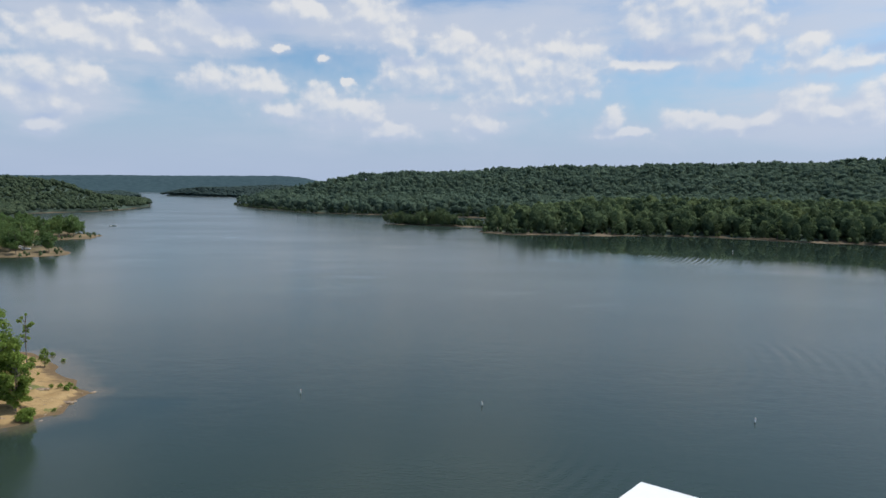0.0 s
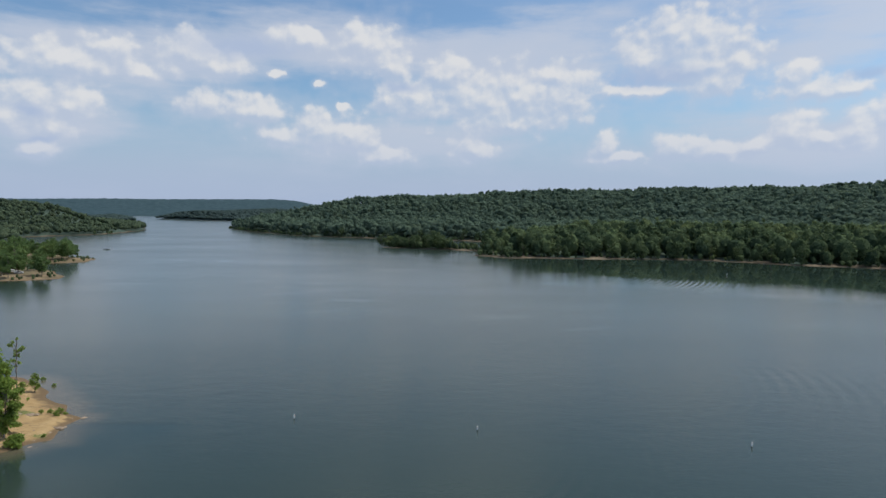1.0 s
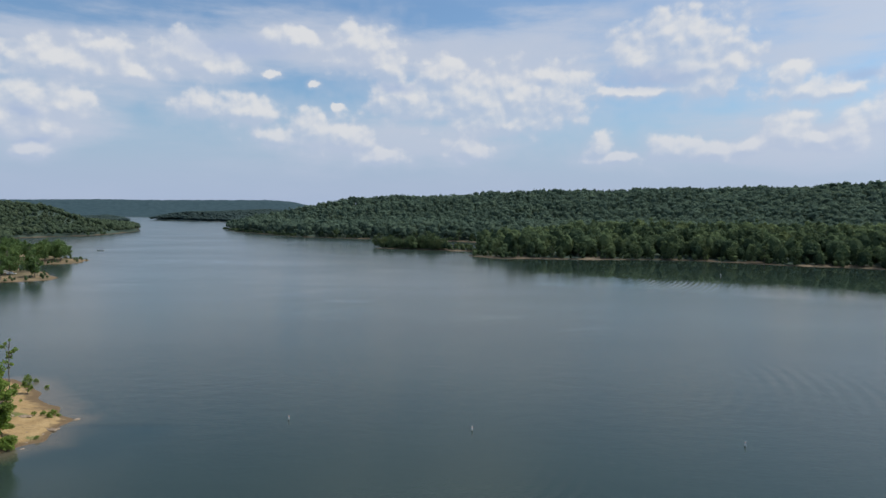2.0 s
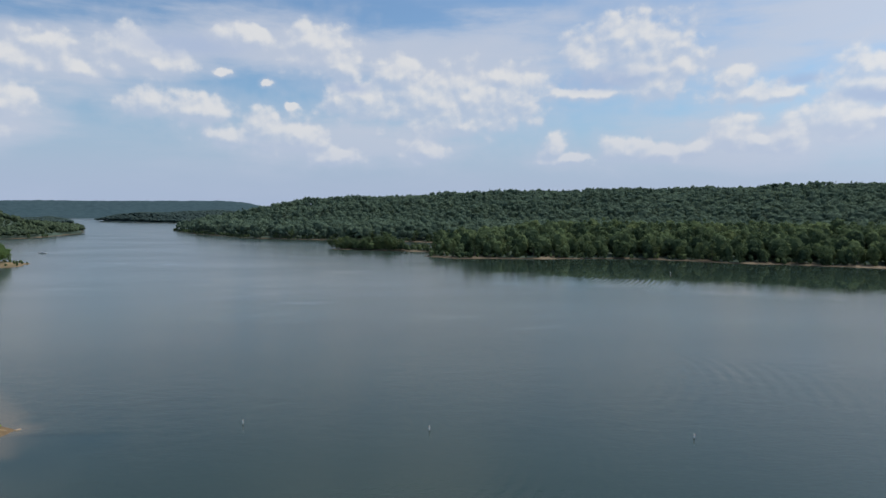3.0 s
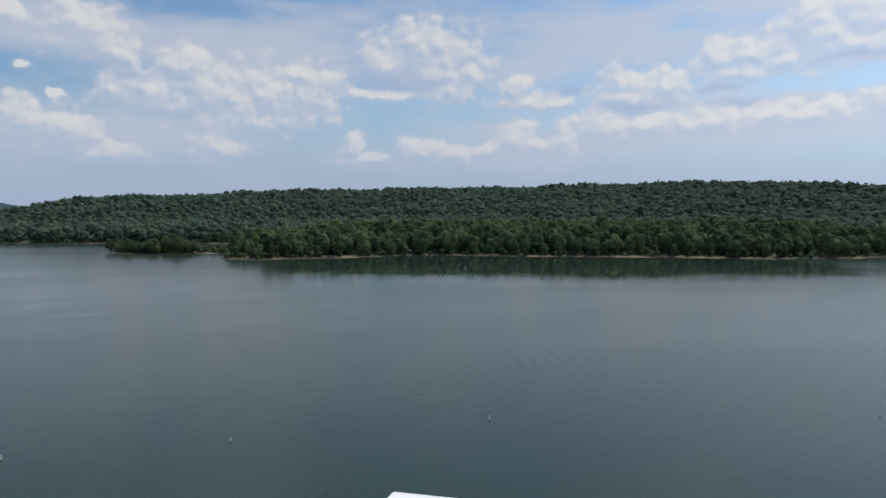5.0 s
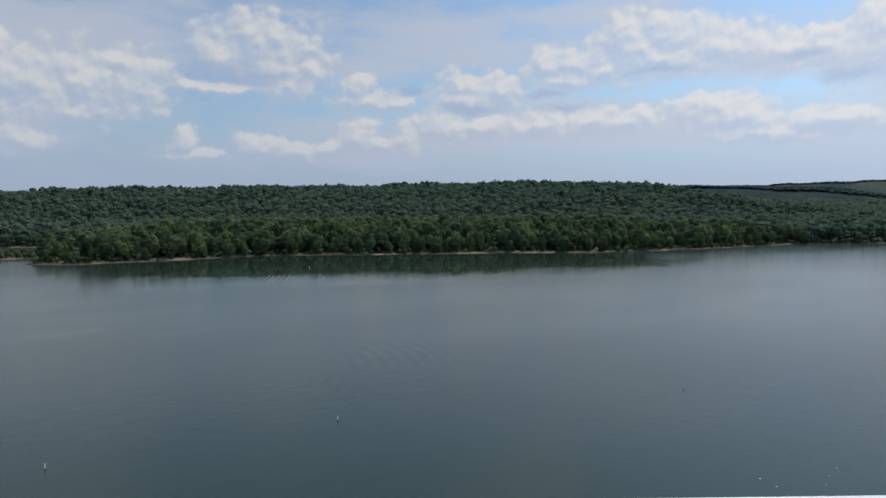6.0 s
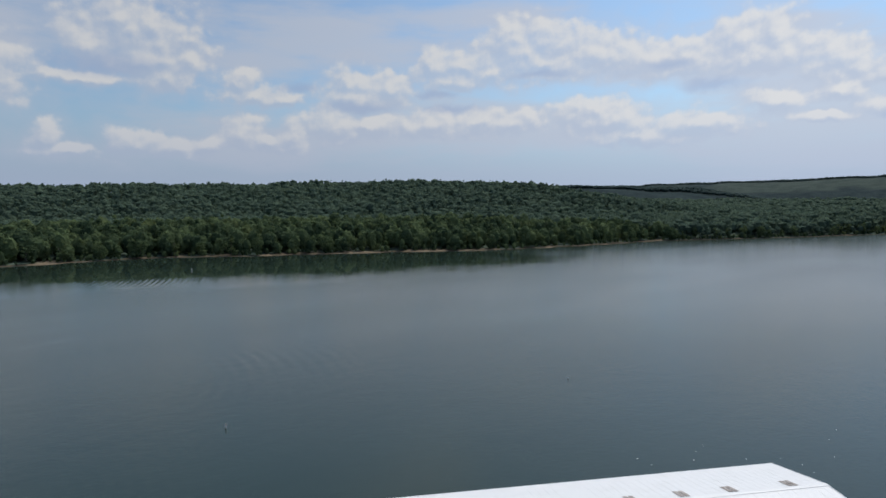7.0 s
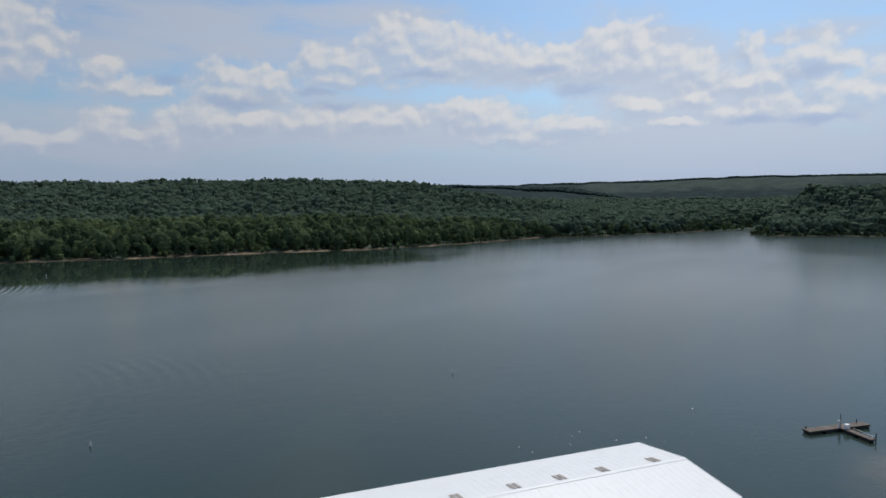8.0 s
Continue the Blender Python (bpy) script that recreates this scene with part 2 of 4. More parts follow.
def mat_water():
    m = Mat("lake_water", rough=0.08)
    m.bsdf.inputs["IOR"].default_value = 1.333
    shallow = m.attr("shallow")
    patch = m.noise(0.012, 4)
    deep = m.mix(m.step(patch, 0.35, 0.7), (0.020, 0.035, 0.028), (0.025, 0.041, 0.033))
    silt = m.step(m.math("ADD", shallow, m.math("MULTIPLY", m.math("SUBTRACT", m.noise(0.25, 4), 0.5), 0.35)), 0.25, 0.95)
    m.color(m.mix(m.math("MULTIPLY", silt, 0.42), deep, (0.18, 0.135, 0.085)))
    # wind leaves smooth lanes and ruffled patches
    lanes = m.noise(0.006, 2, 0.5, (1.0, 2.6, 1.0, 0.5))
    ruffled = m.math("SUBTRACT", 1.0, m.step(m.math("ADD", m.attr("calm"), m.math("MULTIPLY", m.math("SUBTRACT", m.noise(0.018, 5, 0.65), 0.5), m.step(m.attr("calm"), 0.0, 0.25, 0.0, 1.1))), 0.15, 0.85))
    # oily slicks drift on the upper lake
    film = m.step(m.noise(0.045, 6, 0.65, (0.7, 1.6, 1.0, 0.9)), 0.54, 0.64)
    for spot, reach in (((-160, 420, 0), 60), ((-147, 315, 0), 32), ((-77, 286, 0), 45), ((-40, 230, 0), 36), ((30, 190, 0), 45)):
        near = m.math("MULTIPLY", film, m.step(m.distance(spot), reach, reach * 0.25))
        slick = near if spot[0] == -160 else m.math("MAXIMUM", slick, near)
    gloss = m.math("MULTIPLY_ADD", slick, -0.07, m.step(lanes, 0.3, 0.7, 0.145, 0.19))
    m.put(m.math("MULTIPLY_ADD", ruffled, gloss, 0.02), m.bsdf.inputs["Roughness"])
    ripples = m.math("ADD", m.math("MULTIPLY", m.noise(1.5, 3, 0.6, (0.7, 1.0, 1.0, 0.3)), 0.55), m.math("MULTIPLY", m.noise(0.30, 2, 0.5, (0.6, 1.0, 1.0, 0.2)), 0.55))
    breeze = m.step(m.distance((30, 60, 0)), 330, 90, 0.0, 1.0)      # dies away up the lake
    waves = []
    for centre, spot, reach, length, high in (((5, 152, 0), (71, 122, 0), 30, 3.4, 0.36), ((-100, 440, 0), (132, 338, 0), 70, 2.7, 0.45), ((-10, 95, 0), (24, 76, 0), 18, 2.2, 0.3)):
        near = m.step(m.distance(spot), reach, reach * 0.2)
        ring = m.math("SINE", m.math("MULTIPLY", m.distance(centre), 6.2832 / length))
        waves.append(m.math("MULTIPLY", m.math("MULTIPLY", near, ring), high))
    wake = m.math("ADD", m.math("ADD", waves[0], waves[1]), waves[2])
    m.bump(m.math("ADD", wake, m.math("MULTIPLY", ripples, m.math("MULTIPLY", m.math("MULTIPLY_ADD", ruffled, 1.0, 0.1), breeze))), 0.05)
    return m.mat


def mat_ground():
    m = Mat("shore_ground", rough=0.95)
    m.bsdf.inputs["Specular IOR Level"].default_value = 0.05
    grain, blotch, wide = m.noise(6.0, 5), m.noise(0.35, 4), m.noise(0.02, 4)
    sand = m.mix(m.step(blotch, 0.3, 0.7), (0.31, 0.210, 0.100), (0.40, 0.285, 0.145))
    sand = m.mix(m.step(grain, 0.52, 0.8), sand, (0.24, 0.17, 0.085))
    sand = m.mix(m.step(m.noise(0.6, 6, 0.7), 0.5, 0.66, 0.0, 0.7), sand, (0.19, 0.14, 0.08))
    ledge = m.noise(0.9, 4, 0.6, (0.5, 2.2, 1.0, 0.5))
    sand = m.mix(m.math("MULTIPLY", m.step(ledge, 0.56, 0.64), m.step(m.noise(0.12, 2), 0.42, 0.6)), sand, (0.20, 0.145, 0.085))
    sand = m.mix(m.step(m.math("ADD", m.attr("grass"), m.math("MULTIPLY", m.math("SUBTRACT", m.noise(1.6, 6, 0.7), 0.5), 2.2)), 0.45, 0.8), sand, m.mix(grain, (0.10, 0.12, 0.04), (0.19, 0.20, 0.08)))
    worn = m.mix(m.step(m.noise(0.09, 6, 0.7), 0.42, 0.6), (0.115, 0.10, 0.065), (0.215, 0.165, 0.105))
    sand = m.mix(m.math("MULTIPLY", m.attr("park"), 0.9), sand, worn)
    wet = m.step(m.math("ADD", m.height(), m.math("MULTIPLY", m.math("SUBTRACT", m.noise(0.5, 4), 0.5), 0.25)), 0.30, 0.10)
    sand = m.mix(wet, sand, (0.155, 0.11, 0.065))
    litter = m.mix(m.step(blotch, 0.35, 0.7), (0.075, 0.085, 0.035), (0.13, 0.125, 0.06))
    litter = m.mix(m.step(grain, 0.45, 0.8), litter, (0.06, 0.075, 0.03))
    # ground under the far woods, bluish like the hill leaves for haze
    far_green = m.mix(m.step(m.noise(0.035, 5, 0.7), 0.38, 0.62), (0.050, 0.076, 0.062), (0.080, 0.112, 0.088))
    # beyond 1650 m haze and cloud shade are put into a dark blue-green
    far_green = m.mix(m.attr("far_haze"), far_green, m.mix(m.step(m.noise(0.02, 6, 0.7), 0.36, 0.64), (0.012, 0.023, 0.026), (0.025, 0.041, 0.042)))
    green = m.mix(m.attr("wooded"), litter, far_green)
    line = m.math("ADD", m.height(), m.math("MULTIPLY_ADD", m.math("SUBTRACT", blotch, 0.5), 1.2, m.math("MULTIPLY", m.attr("park"), -2.0)))
    sand = m.mix(m.attr("wooded"), sand, m.mix(m.math("MULTIPLY", m.attr("beach"), m.step(m.noise(0.07, 5, 0.7), 0.40, 0.60)), (0.055, 0.048, 0.034), (0.195, 0.155, 0.108)))
    c = m.mix(m.step(line, m.math("MULTIPLY_ADD", m.math("SUBTRACT", m.attr("beach"), m.attr("wooded")), 0.75, 0.9), m.math("MULTIPLY_ADD", m.math("SUBTRACT", m.attr("beach"), m.attr("wooded")), 0.95, 1.5)), sand, green)
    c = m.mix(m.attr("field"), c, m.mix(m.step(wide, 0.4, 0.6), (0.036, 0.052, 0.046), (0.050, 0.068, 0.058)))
    m.color(c).bump(m.math("ADD", grain, m.math("MULTIPLY", m.noise(1.3, 5, 0.65), 2.0)), 0.14)
    return m.mat


def mat_leaves(name, dark, light, warm=(0.10, 0.13, 0.03), glow=0.25):
    m = Mat(name, rough=0.85)
    m.bsdf.inputs["Specular IOR Level"].default_value = 0.06
    tint, leaf = m.attr("tint"), m.geo.outputs["Random Per Island"]
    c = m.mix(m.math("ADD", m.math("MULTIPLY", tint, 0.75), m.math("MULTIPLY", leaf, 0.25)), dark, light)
    c = m.mix(m.step(m.noise(0.035, 3), 0.52, 0.74, 0.0, 0.5), c, warm)
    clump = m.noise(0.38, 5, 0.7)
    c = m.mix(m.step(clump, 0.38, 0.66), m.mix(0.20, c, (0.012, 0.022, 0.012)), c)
    m.color(c).bump(clump, 0.6)
    t, add = m.n.new("ShaderNodeBsdfTranslucent"), m.n.new("ShaderNodeMixShader")
    m.l.new(c, t.inputs["Color"])
    add.inputs[0].default_value = glow
    m.l.new(m.bsdf.outputs[0], add.inputs[1]), m.l.new(t.outputs[0], add.inputs[2])
    m.l.new(add.outputs[0], m.n["Material Output"].inputs["Surface"])
    return m.mat


def mat_bark():
    m = Mat("bark", rough=0.9)
    g = m.noise(9.0, 5, 0.6, (1, 1, 0.2))
    return m.color(m.mix(g, (0.07, 0.058, 0.047), (0.20, 0.175, 0.145))).bump(g, 0.03).mat


def mat_roof():
    m = Mat("white_roof_metal", rough=0.42)
    stain = m.noise(0.5, 5, 0.6, (1, 1, 1, 0))
    c = m.mix(m.step(stain, 0.45, 0.75, 0, 0.35), (0.70, 0.71, 0.72), (0.61, 0.62, 0.62))
    return m.color(c).bump(m.noise(4, 3), 0.01).mat


def mat_plain(name, a, b, rough=0.7, scale=5.0, metal=0.0, relief=0.01):
    m = Mat(name, rough, metal)
    m.bsdf.inputs["Specular IOR Level"].default_value = 0.05 if rough > 0.9 else 0.5
    g = m.noise(scale, 5)
    c = m.mix(m.step(g, 0.3, 0.7), a, b)
    return m.color(c).bump(g, relief).mat


def mat_planks():
    m = Mat("weathered_deck_wood", rough=0.85)
    g = m.noise(7.0, 5, 0.6, (1, 6, 1, 0.73))
    o = m.n.new("ShaderNodeObjectInfo")
    c = m.mix(o.outputs["Random"], m.mix(g, (0.075, 0.06, 0.05), (0.15, 0.12, 0.10)), m.mix(g, (0.10, 0.083, 0.074), (0.19, 0.16, 0.14)))
    return m.color(c).bump(g, 0.01).mat


WATER, GROUND, BARK = mat_water(), mat_ground(), mat_bark()
# bluer, flatter hill leaf colours hold the haze in front of the hill
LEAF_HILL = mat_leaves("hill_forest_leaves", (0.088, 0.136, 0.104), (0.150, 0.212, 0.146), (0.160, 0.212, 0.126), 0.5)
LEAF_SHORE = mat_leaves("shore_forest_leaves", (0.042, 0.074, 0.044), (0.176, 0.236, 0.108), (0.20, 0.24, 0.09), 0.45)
# farthest leaves: haze and cloud shade put into one blue-green
LEAF_FAR = mat_leaves("far_haze_leaves", (0.062, 0.098, 0.096), (0.085, 0.126, 0.118), (0.09, 0.126, 0.108), 0.5)
LEAF_WEST = mat_leaves("west_hill_leaves", (0.066, 0.098, 0.064), (0.122, 0.165, 0.095), (0.13, 0.155, 0.085), 0.45)
LEAF_NEAR = mat_leaves("point_leaves", (0.15, 0.225, 0.05), (0.34, 0.45, 0.11), (0.37, 0.45, 0.105), 0.6)
LEAF_PARK = mat_leaves("park_leaves", (0.085, 0.15, 0.056), (0.20, 0.29, 0.105), (0.22, 0.29, 0.09), 0.5)
ROOF = mat_roof()
# haze over the last range is put into this blue-green
FAR_HILLS = mat_plain("hazy_wooded_hills", (0.026, 0.050, 0.060), (0.044, 0.074, 0.084), 0.95, 0.035, 0.0, 5.0)
STEEL = mat_plain("galvanised_steel", (0.42, 0.43, 0.44), (0.55, 0.56, 0.57), 0.4, 6, 0.8)
SKYLIGHT = mat_plain("weathered_skylight", (0.30, 0.265, 0.24), (0.42, 0.375, 0.345), 0.5, 3)
PLANK = mat_planks()
DARKWOOD = mat_plain("dark_timber", (0.018, 0.017, 0.018), (0.05, 0.045, 0.042), 0.7, 4)
WHITE = mat_plain("white_plastic", (0.74, 0.74, 0.72), (0.82, 0.82, 0.80), 0.45, 4)
BLACK = mat_plain("black_rubber", (0.012, 0.012, 0.013), (0.03, 0.03, 0.03), 0.6, 6)
ORANGE = mat_plain("orange_paint", (0.65, 0.16, 0.03), (0.75, 0.22, 0.05), 0.5, 6)
CAR_PAINT = mat_plain("dark_car_paint", (0.03, 0.033, 0.038), (0.045, 0.048, 0.055), 0.3, 3)
ROCK = mat_plain("brown_rock", (0.15, 0.11, 0.075), (0.30, 0.23, 0.16), 0.9, 3, 0.0, 0.05)
CONCRETE = mat_plain("float_concrete", (0.28, 0.27, 0.25), (0.40, 0.39, 0.37), 0.9, 3)


# ---- mesh helpers ----
def mesh_from(name, verts, faces, material, values=None, smooth=False):
    """A mesh from arrays of corners and of equal-sided faces; values: {name: one number a corner}."""
    me = bpy.data.meshes.new(name)
    verts, faces = np.asarray(verts, np.float32), np.asarray(faces, np.int32)
    k = faces.shape[1]
    me.vertices.add(len(verts)), me.loops.add(faces.size), me.polygons.add(len(faces))
    me.vertices.foreach_set("co", verts.ravel())
    me.loops.foreach_set("vertex_index", faces.ravel())
    me.polygons.foreach_set("loop_start", np.arange(0, faces.size, k, dtype=np.int32))
    me.polygons.foreach_set("use_smooth", np.full(len(faces), smooth))
    for key, v in (values or {}).items():
        me.attributes.new(key, "FLOAT", "POINT").data.foreach_set("value", np.asarray(v, np.float32))
    me.update(calc_edges=True)
    me.materials.append(material)
    return me


def part(name, bm, material, parent, label=""):
    me = bpy.data.meshes.new(name)
    bm.to_mesh(me)
    bm.free()
    me.materials.append(material)
    ob = new(name, me)
    ob.parent = parent
    return tagged(ob, label)


def box(bm, size, at, bevel=0.0, turn=0.0):
    """Adds a box with softened edges to bm."""
    m = Matrix.Translation(at) @ Matrix.Rotation(turn, 4, "Z") @ Matrix.Diagonal((*size, 1))
    made = bmesh.ops.create_cube(bm, size=1.0, matrix=m)["verts"]
    if bevel:
        edges = list({e for v in made for e in v.link_edges})
        bmesh.ops.bevel(bm, geom=edges, offset=bevel, segments=2, affect="EDGES")
    return bm


def tube(bm, rings, sides=10, caps=True):
    """Adds a round body to bm along rings of (centre, radius)."""
    rows = []
    for i, (c, r) in enumerate(rings):
        a, b = Vector(rings[max(i - 1, 0)][0]), Vector(rings[min(i + 1, len(rings) - 1)][0])
        q = (b - a).to_track_quat("Z", "Y") if (b - a).length > 1e-6 else Matrix.Identity(3).to_quaternion()
        rows.append([bm.verts.new(Vector(c) + q @ Vector((r * math.cos(2 * math.pi * k / sides), r * math.sin(2 * math.pi * k / sides), 0))) for k in range(sides)])
    for u, v in zip(rows, rows[1:]):
        for k in range(sides):
            bm.faces.new((u[k], u[(k + 1) % sides], v[(k + 1) % sides], v[k]))
    if caps:
        bm.faces.new(rows[0][::-1]), bm.faces.new(rows[-1])
    return bm


def thing(name, label, category, m=None, group="", kind=""):
    e = new(name)
    e.empty_display_size = 0.3
    if m:
        e.matrix_world = m
    return tagged(e, label, category, group, kind)


# ---- the land: shores in plan, then heights ----
SOUTH_WEST = np.array([
    (600, -4900), (600, -900), (300, -300), (160, -60), (99, -9.5), (60, -19), (20, -30), (-40, -20), (-85, 20), (-110, 62),
    (-80, 84), (-65, 89), (-59, 94), (-60.5, 100), (-60.5, 105), (-64, 107.5), (-69, 112), (-75, 120), (-81, 126.5), (-100, 135),
    (-150, 165), (-250, 210), (-290, 270), (-230, 300), (-204, 310), (-192, 321), (-198, 335), (-215, 352), (-262, 385), (-268, 406), (-238, 414),
    (-243, 442), (-285, 480), (-400, 600), (-520, 780), (-474, 874), (-501, 1070), (-628, 1336), (-860, 1795), (-1500, 3000), (-1850, 3750),
    (-2100, 4950), (-4950, 4950), (-4900, -4900)], float)
NORTH_EAST = np.array([
    (4900, -600), (1200, -600), (900, -350), (800, -150), (768, -30), (744, 60), (758, 94), (860, 98), (1000, 106), (918, 122),
    (873, 140), (790, 177), (677, 242), (611, 280), (510, 297), (440, 314), (392, 336), (321, 387), (276, 416), (243, 428),
    (220, 453), (195, 472), (133, 479), (86, 480), (48, 484), (22, 506), (42, 545), (25, 570), (-16, 592), (-62, 614),
    (-45, 632), (30, 622), (95, 650), (60, 740), (-88, 817), (-192, 874), (-318, 1045), (-421, 1236), (-428, 1400), (-560, 1900),
    (-692, 2089), (-1067, 2340), (-1000, 2600), (-1400, 3400), (-1800, 3850), (-2050, 4950), (4900, 4950)], float)


def to_line(p, line, closed):
    """Distances of points p from a line of points, and how far along it, in corners, the nearest place is."""
    best, along = np.full(len(p), 1e12), np.zeros(len(p))
    ends = np.roll(line, -1, axis=0) if closed else line[1:]
    for i, (a, b) in enumerate(zip(line, ends)):
        d = b - a
        t = np.clip(((p - a) @ d) / (d @ d), 0, 1)
        q = ((p - a - t[:, None] * d) ** 2).sum(1)
        near = q < best
        best[near], along[near] = q[near], i + t[near]
    return np.sqrt(best), along


def inland(p, poly):
    """Metres inland of the shore, below zero out on the lake."""
    dist, _ = to_line(p, poly, True)
    inside = np.zeros(len(p), bool)
    for (x0, y0), (x1, y1) in zip(poly, np.roll(poly, -1, axis=0)):
        if y0 == y1:
            continue
        cross = ((y0 > p[:, 1]) != (y1 > p[:, 1])) & (p[:, 0] < (x1 - x0) * (p[:, 1] - y0) / (y1 - y0) + x0)
        inside ^= cross
    return np.where(inside, dist, -dist)


def at_bearing(*rows):
    """Crest points from (metres away, bearing in degrees, height)."""
    r = np.array(rows, float)
    return np.c_[r[:, 0] * np.sin(np.radians(r[:, 1])), r[:, 0] * np.cos(np.radians(r[:, 1])), r[:, 2]]


MAIN_RIDGE = at_bearing((1290, -17.5, 3), (1200, -12.4, 30), (1200, -7, 51), (1200, 0.5, 56), (1150, 10, 62), (1100, 22, 64), (1100, 35, 66),
                        (1100, 43, 70), (1130, 49, 69), (1150, 51.6, 67), (1200, 53.2, 56), (1330, 55.5, 42), (1600, 60, 38), (1900, 76, 44), (1900, 92, 44))
WEST_HILL = at_bearing((1075, -26.0, 3), (1085, -27.8, 9), (1100, -29.5, 20), (1120, -31.6, 33), (1150, -35, 42), (1250, -45, 60))
SPREAD = [   # crest, half width
    (at_bearing((2500, 46, 100), (2500, 58, 108), (2600, 66, 100)), 420),
    (at_bearing((3300, 60, 128), (3300, 68, 140), (3300, 75, 143), (3300, 82, 154), (3300, 92, 148), (3300, 104, 130)), 520),
    (at_bearing((960, 82, 20), (960, 86, 44), (940, 93, 44), (940, 104, 34)), 110),
    (at_bearing((2540, -24.2, 19), (2480, -20, 24), (2400, -14, 32)), 190),
]


def rough_noise(p, scale, seed):
    """Smooth random heights of about -1 to 1 from summed waves."""
    r = np.random.RandomState(seed)
    total = np.zeros(len(p))
    for _ in range(14):
        a, k, ph = r.uniform(0, 6.283), r.uniform(0.5, 2.0) / scale * 6.283, r.uniform(0, 6.283)
        total += np.sin((p[:, 0] * np.cos(a) + p[:, 1] * np.sin(a)) * k + ph) / 14 ** 0.5
    return total


def sandy(p):
    """1 along the stretches of the far shore that have an open sandy bank, 0 where bushes reach the water."""
    b = np.degrees(np.arctan2(p[:, 0], p[:, 1]))
    far = np.hypot(*p.T)
    stretch = np.interp(b, [-14, -11, -5, 3, 5, 16, 19, 26, 30, 50, 52, 57, 59, 66, 70], [0, .45, .45, .7, .75, .75, .3, .2, .85, .85, .2, .2, .55, .55, .1])
    west = (b < -14) * 0.45
    return np.clip((stretch + west) + 0.5 * rough_noise(p, 45, 71), 0, 1) * ((far > 360) & (far < 1150))


def land(p):
    """Ground heights at the points p of the plan, and how far inland they are."""
    wob = np.c_[rough_noise(p, 14, 1), rough_noise(p, 14, 2)] * 0.7 + np.c_[rough_noise(p, 60, 3), rough_noise(p, 60, 4)] * np.clip((np.hypot(*p.T) - 150) / 100, 0, 2.5)[:, None]
    q = p + wob
    sw, ne = inland(q, SOUTH_WEST), inland(q, NORTH_EAST)
    s = np.maximum(sw, ne)
    h = np.where(s < 0, np.maximum(s * 0.09, -4.0), 0.14 * np.minimum(s, 7) + 0.02 * np.clip(s - 7, 0, 100))
    h = np.where((ne > 0) & (ne > sw), np.maximum(h, 0.20 * np.minimum(ne, 5) * (0.5 + 0.5 * sandy(p))), h)
    for s_own, crest in ((ne, MAIN_RIDGE), (sw, WEST_HILL)):
        d, along = to_line(q, crest[:, :2], False)
        top = np.interp(along, np.arange(len(crest)), crest[:, 2])
        f = np.clip(s_own, 0, None) / (np.clip(s_own, 0, None) + d + 1e-6)
        h = np.maximum(h, np.where(s_own > 0, top * np.interp(f, [0, .04, .14, .36, .62, .9, 1], [0, .02, .16, .22, .62, .97, 1]), -9))
    for crest, half in SPREAD:
        d, along = to_line(p, crest[:, :2], False)
        top = np.interp(along, np.arange(len(crest)), crest[:, 2])
        bell = top * np.exp(-(d / half) ** 2) * np.clip(s / 60, 0, 1)
        h = np.where(s > 0, np.maximum(h, bell), h)
    h += np.clip(s / 60, 0, 1) * np.clip(h / 30, 0, 1) * rough_noise(p, 170, 5) * 2.2
    return h, s


def rings_of(near_step, grow):
    r = [6.0, 20, 35, 48]
    while r[-1] < 175:
        r.append(r[-1] + near_step)
    while r[-1] < 4850:
        r.append(r[-1] * grow)
    return np.array(r + [4960.0])


def round_sheet(rings, bearings):
    """Corners and faces of a round sheet about the origin."""
    b = np.radians(bearings)
    xy = np.c_[np.outer(rings, np.sin(b)).ravel(), np.outer(rings, np.cos(b)).ravel()]
    i, j = np.meshgrid(np.arange(len(rings) - 1), np.arange(len(b)), indexing="ij")
    j2, w = (j + 1) % len(b), len(b)
    faces = np.stack([i * w + j, (i + 1) * w + j, (i + 1) * w + j2, i * w + j2], -1).reshape(-1, 4)
    return xy, faces[:, ::-1]


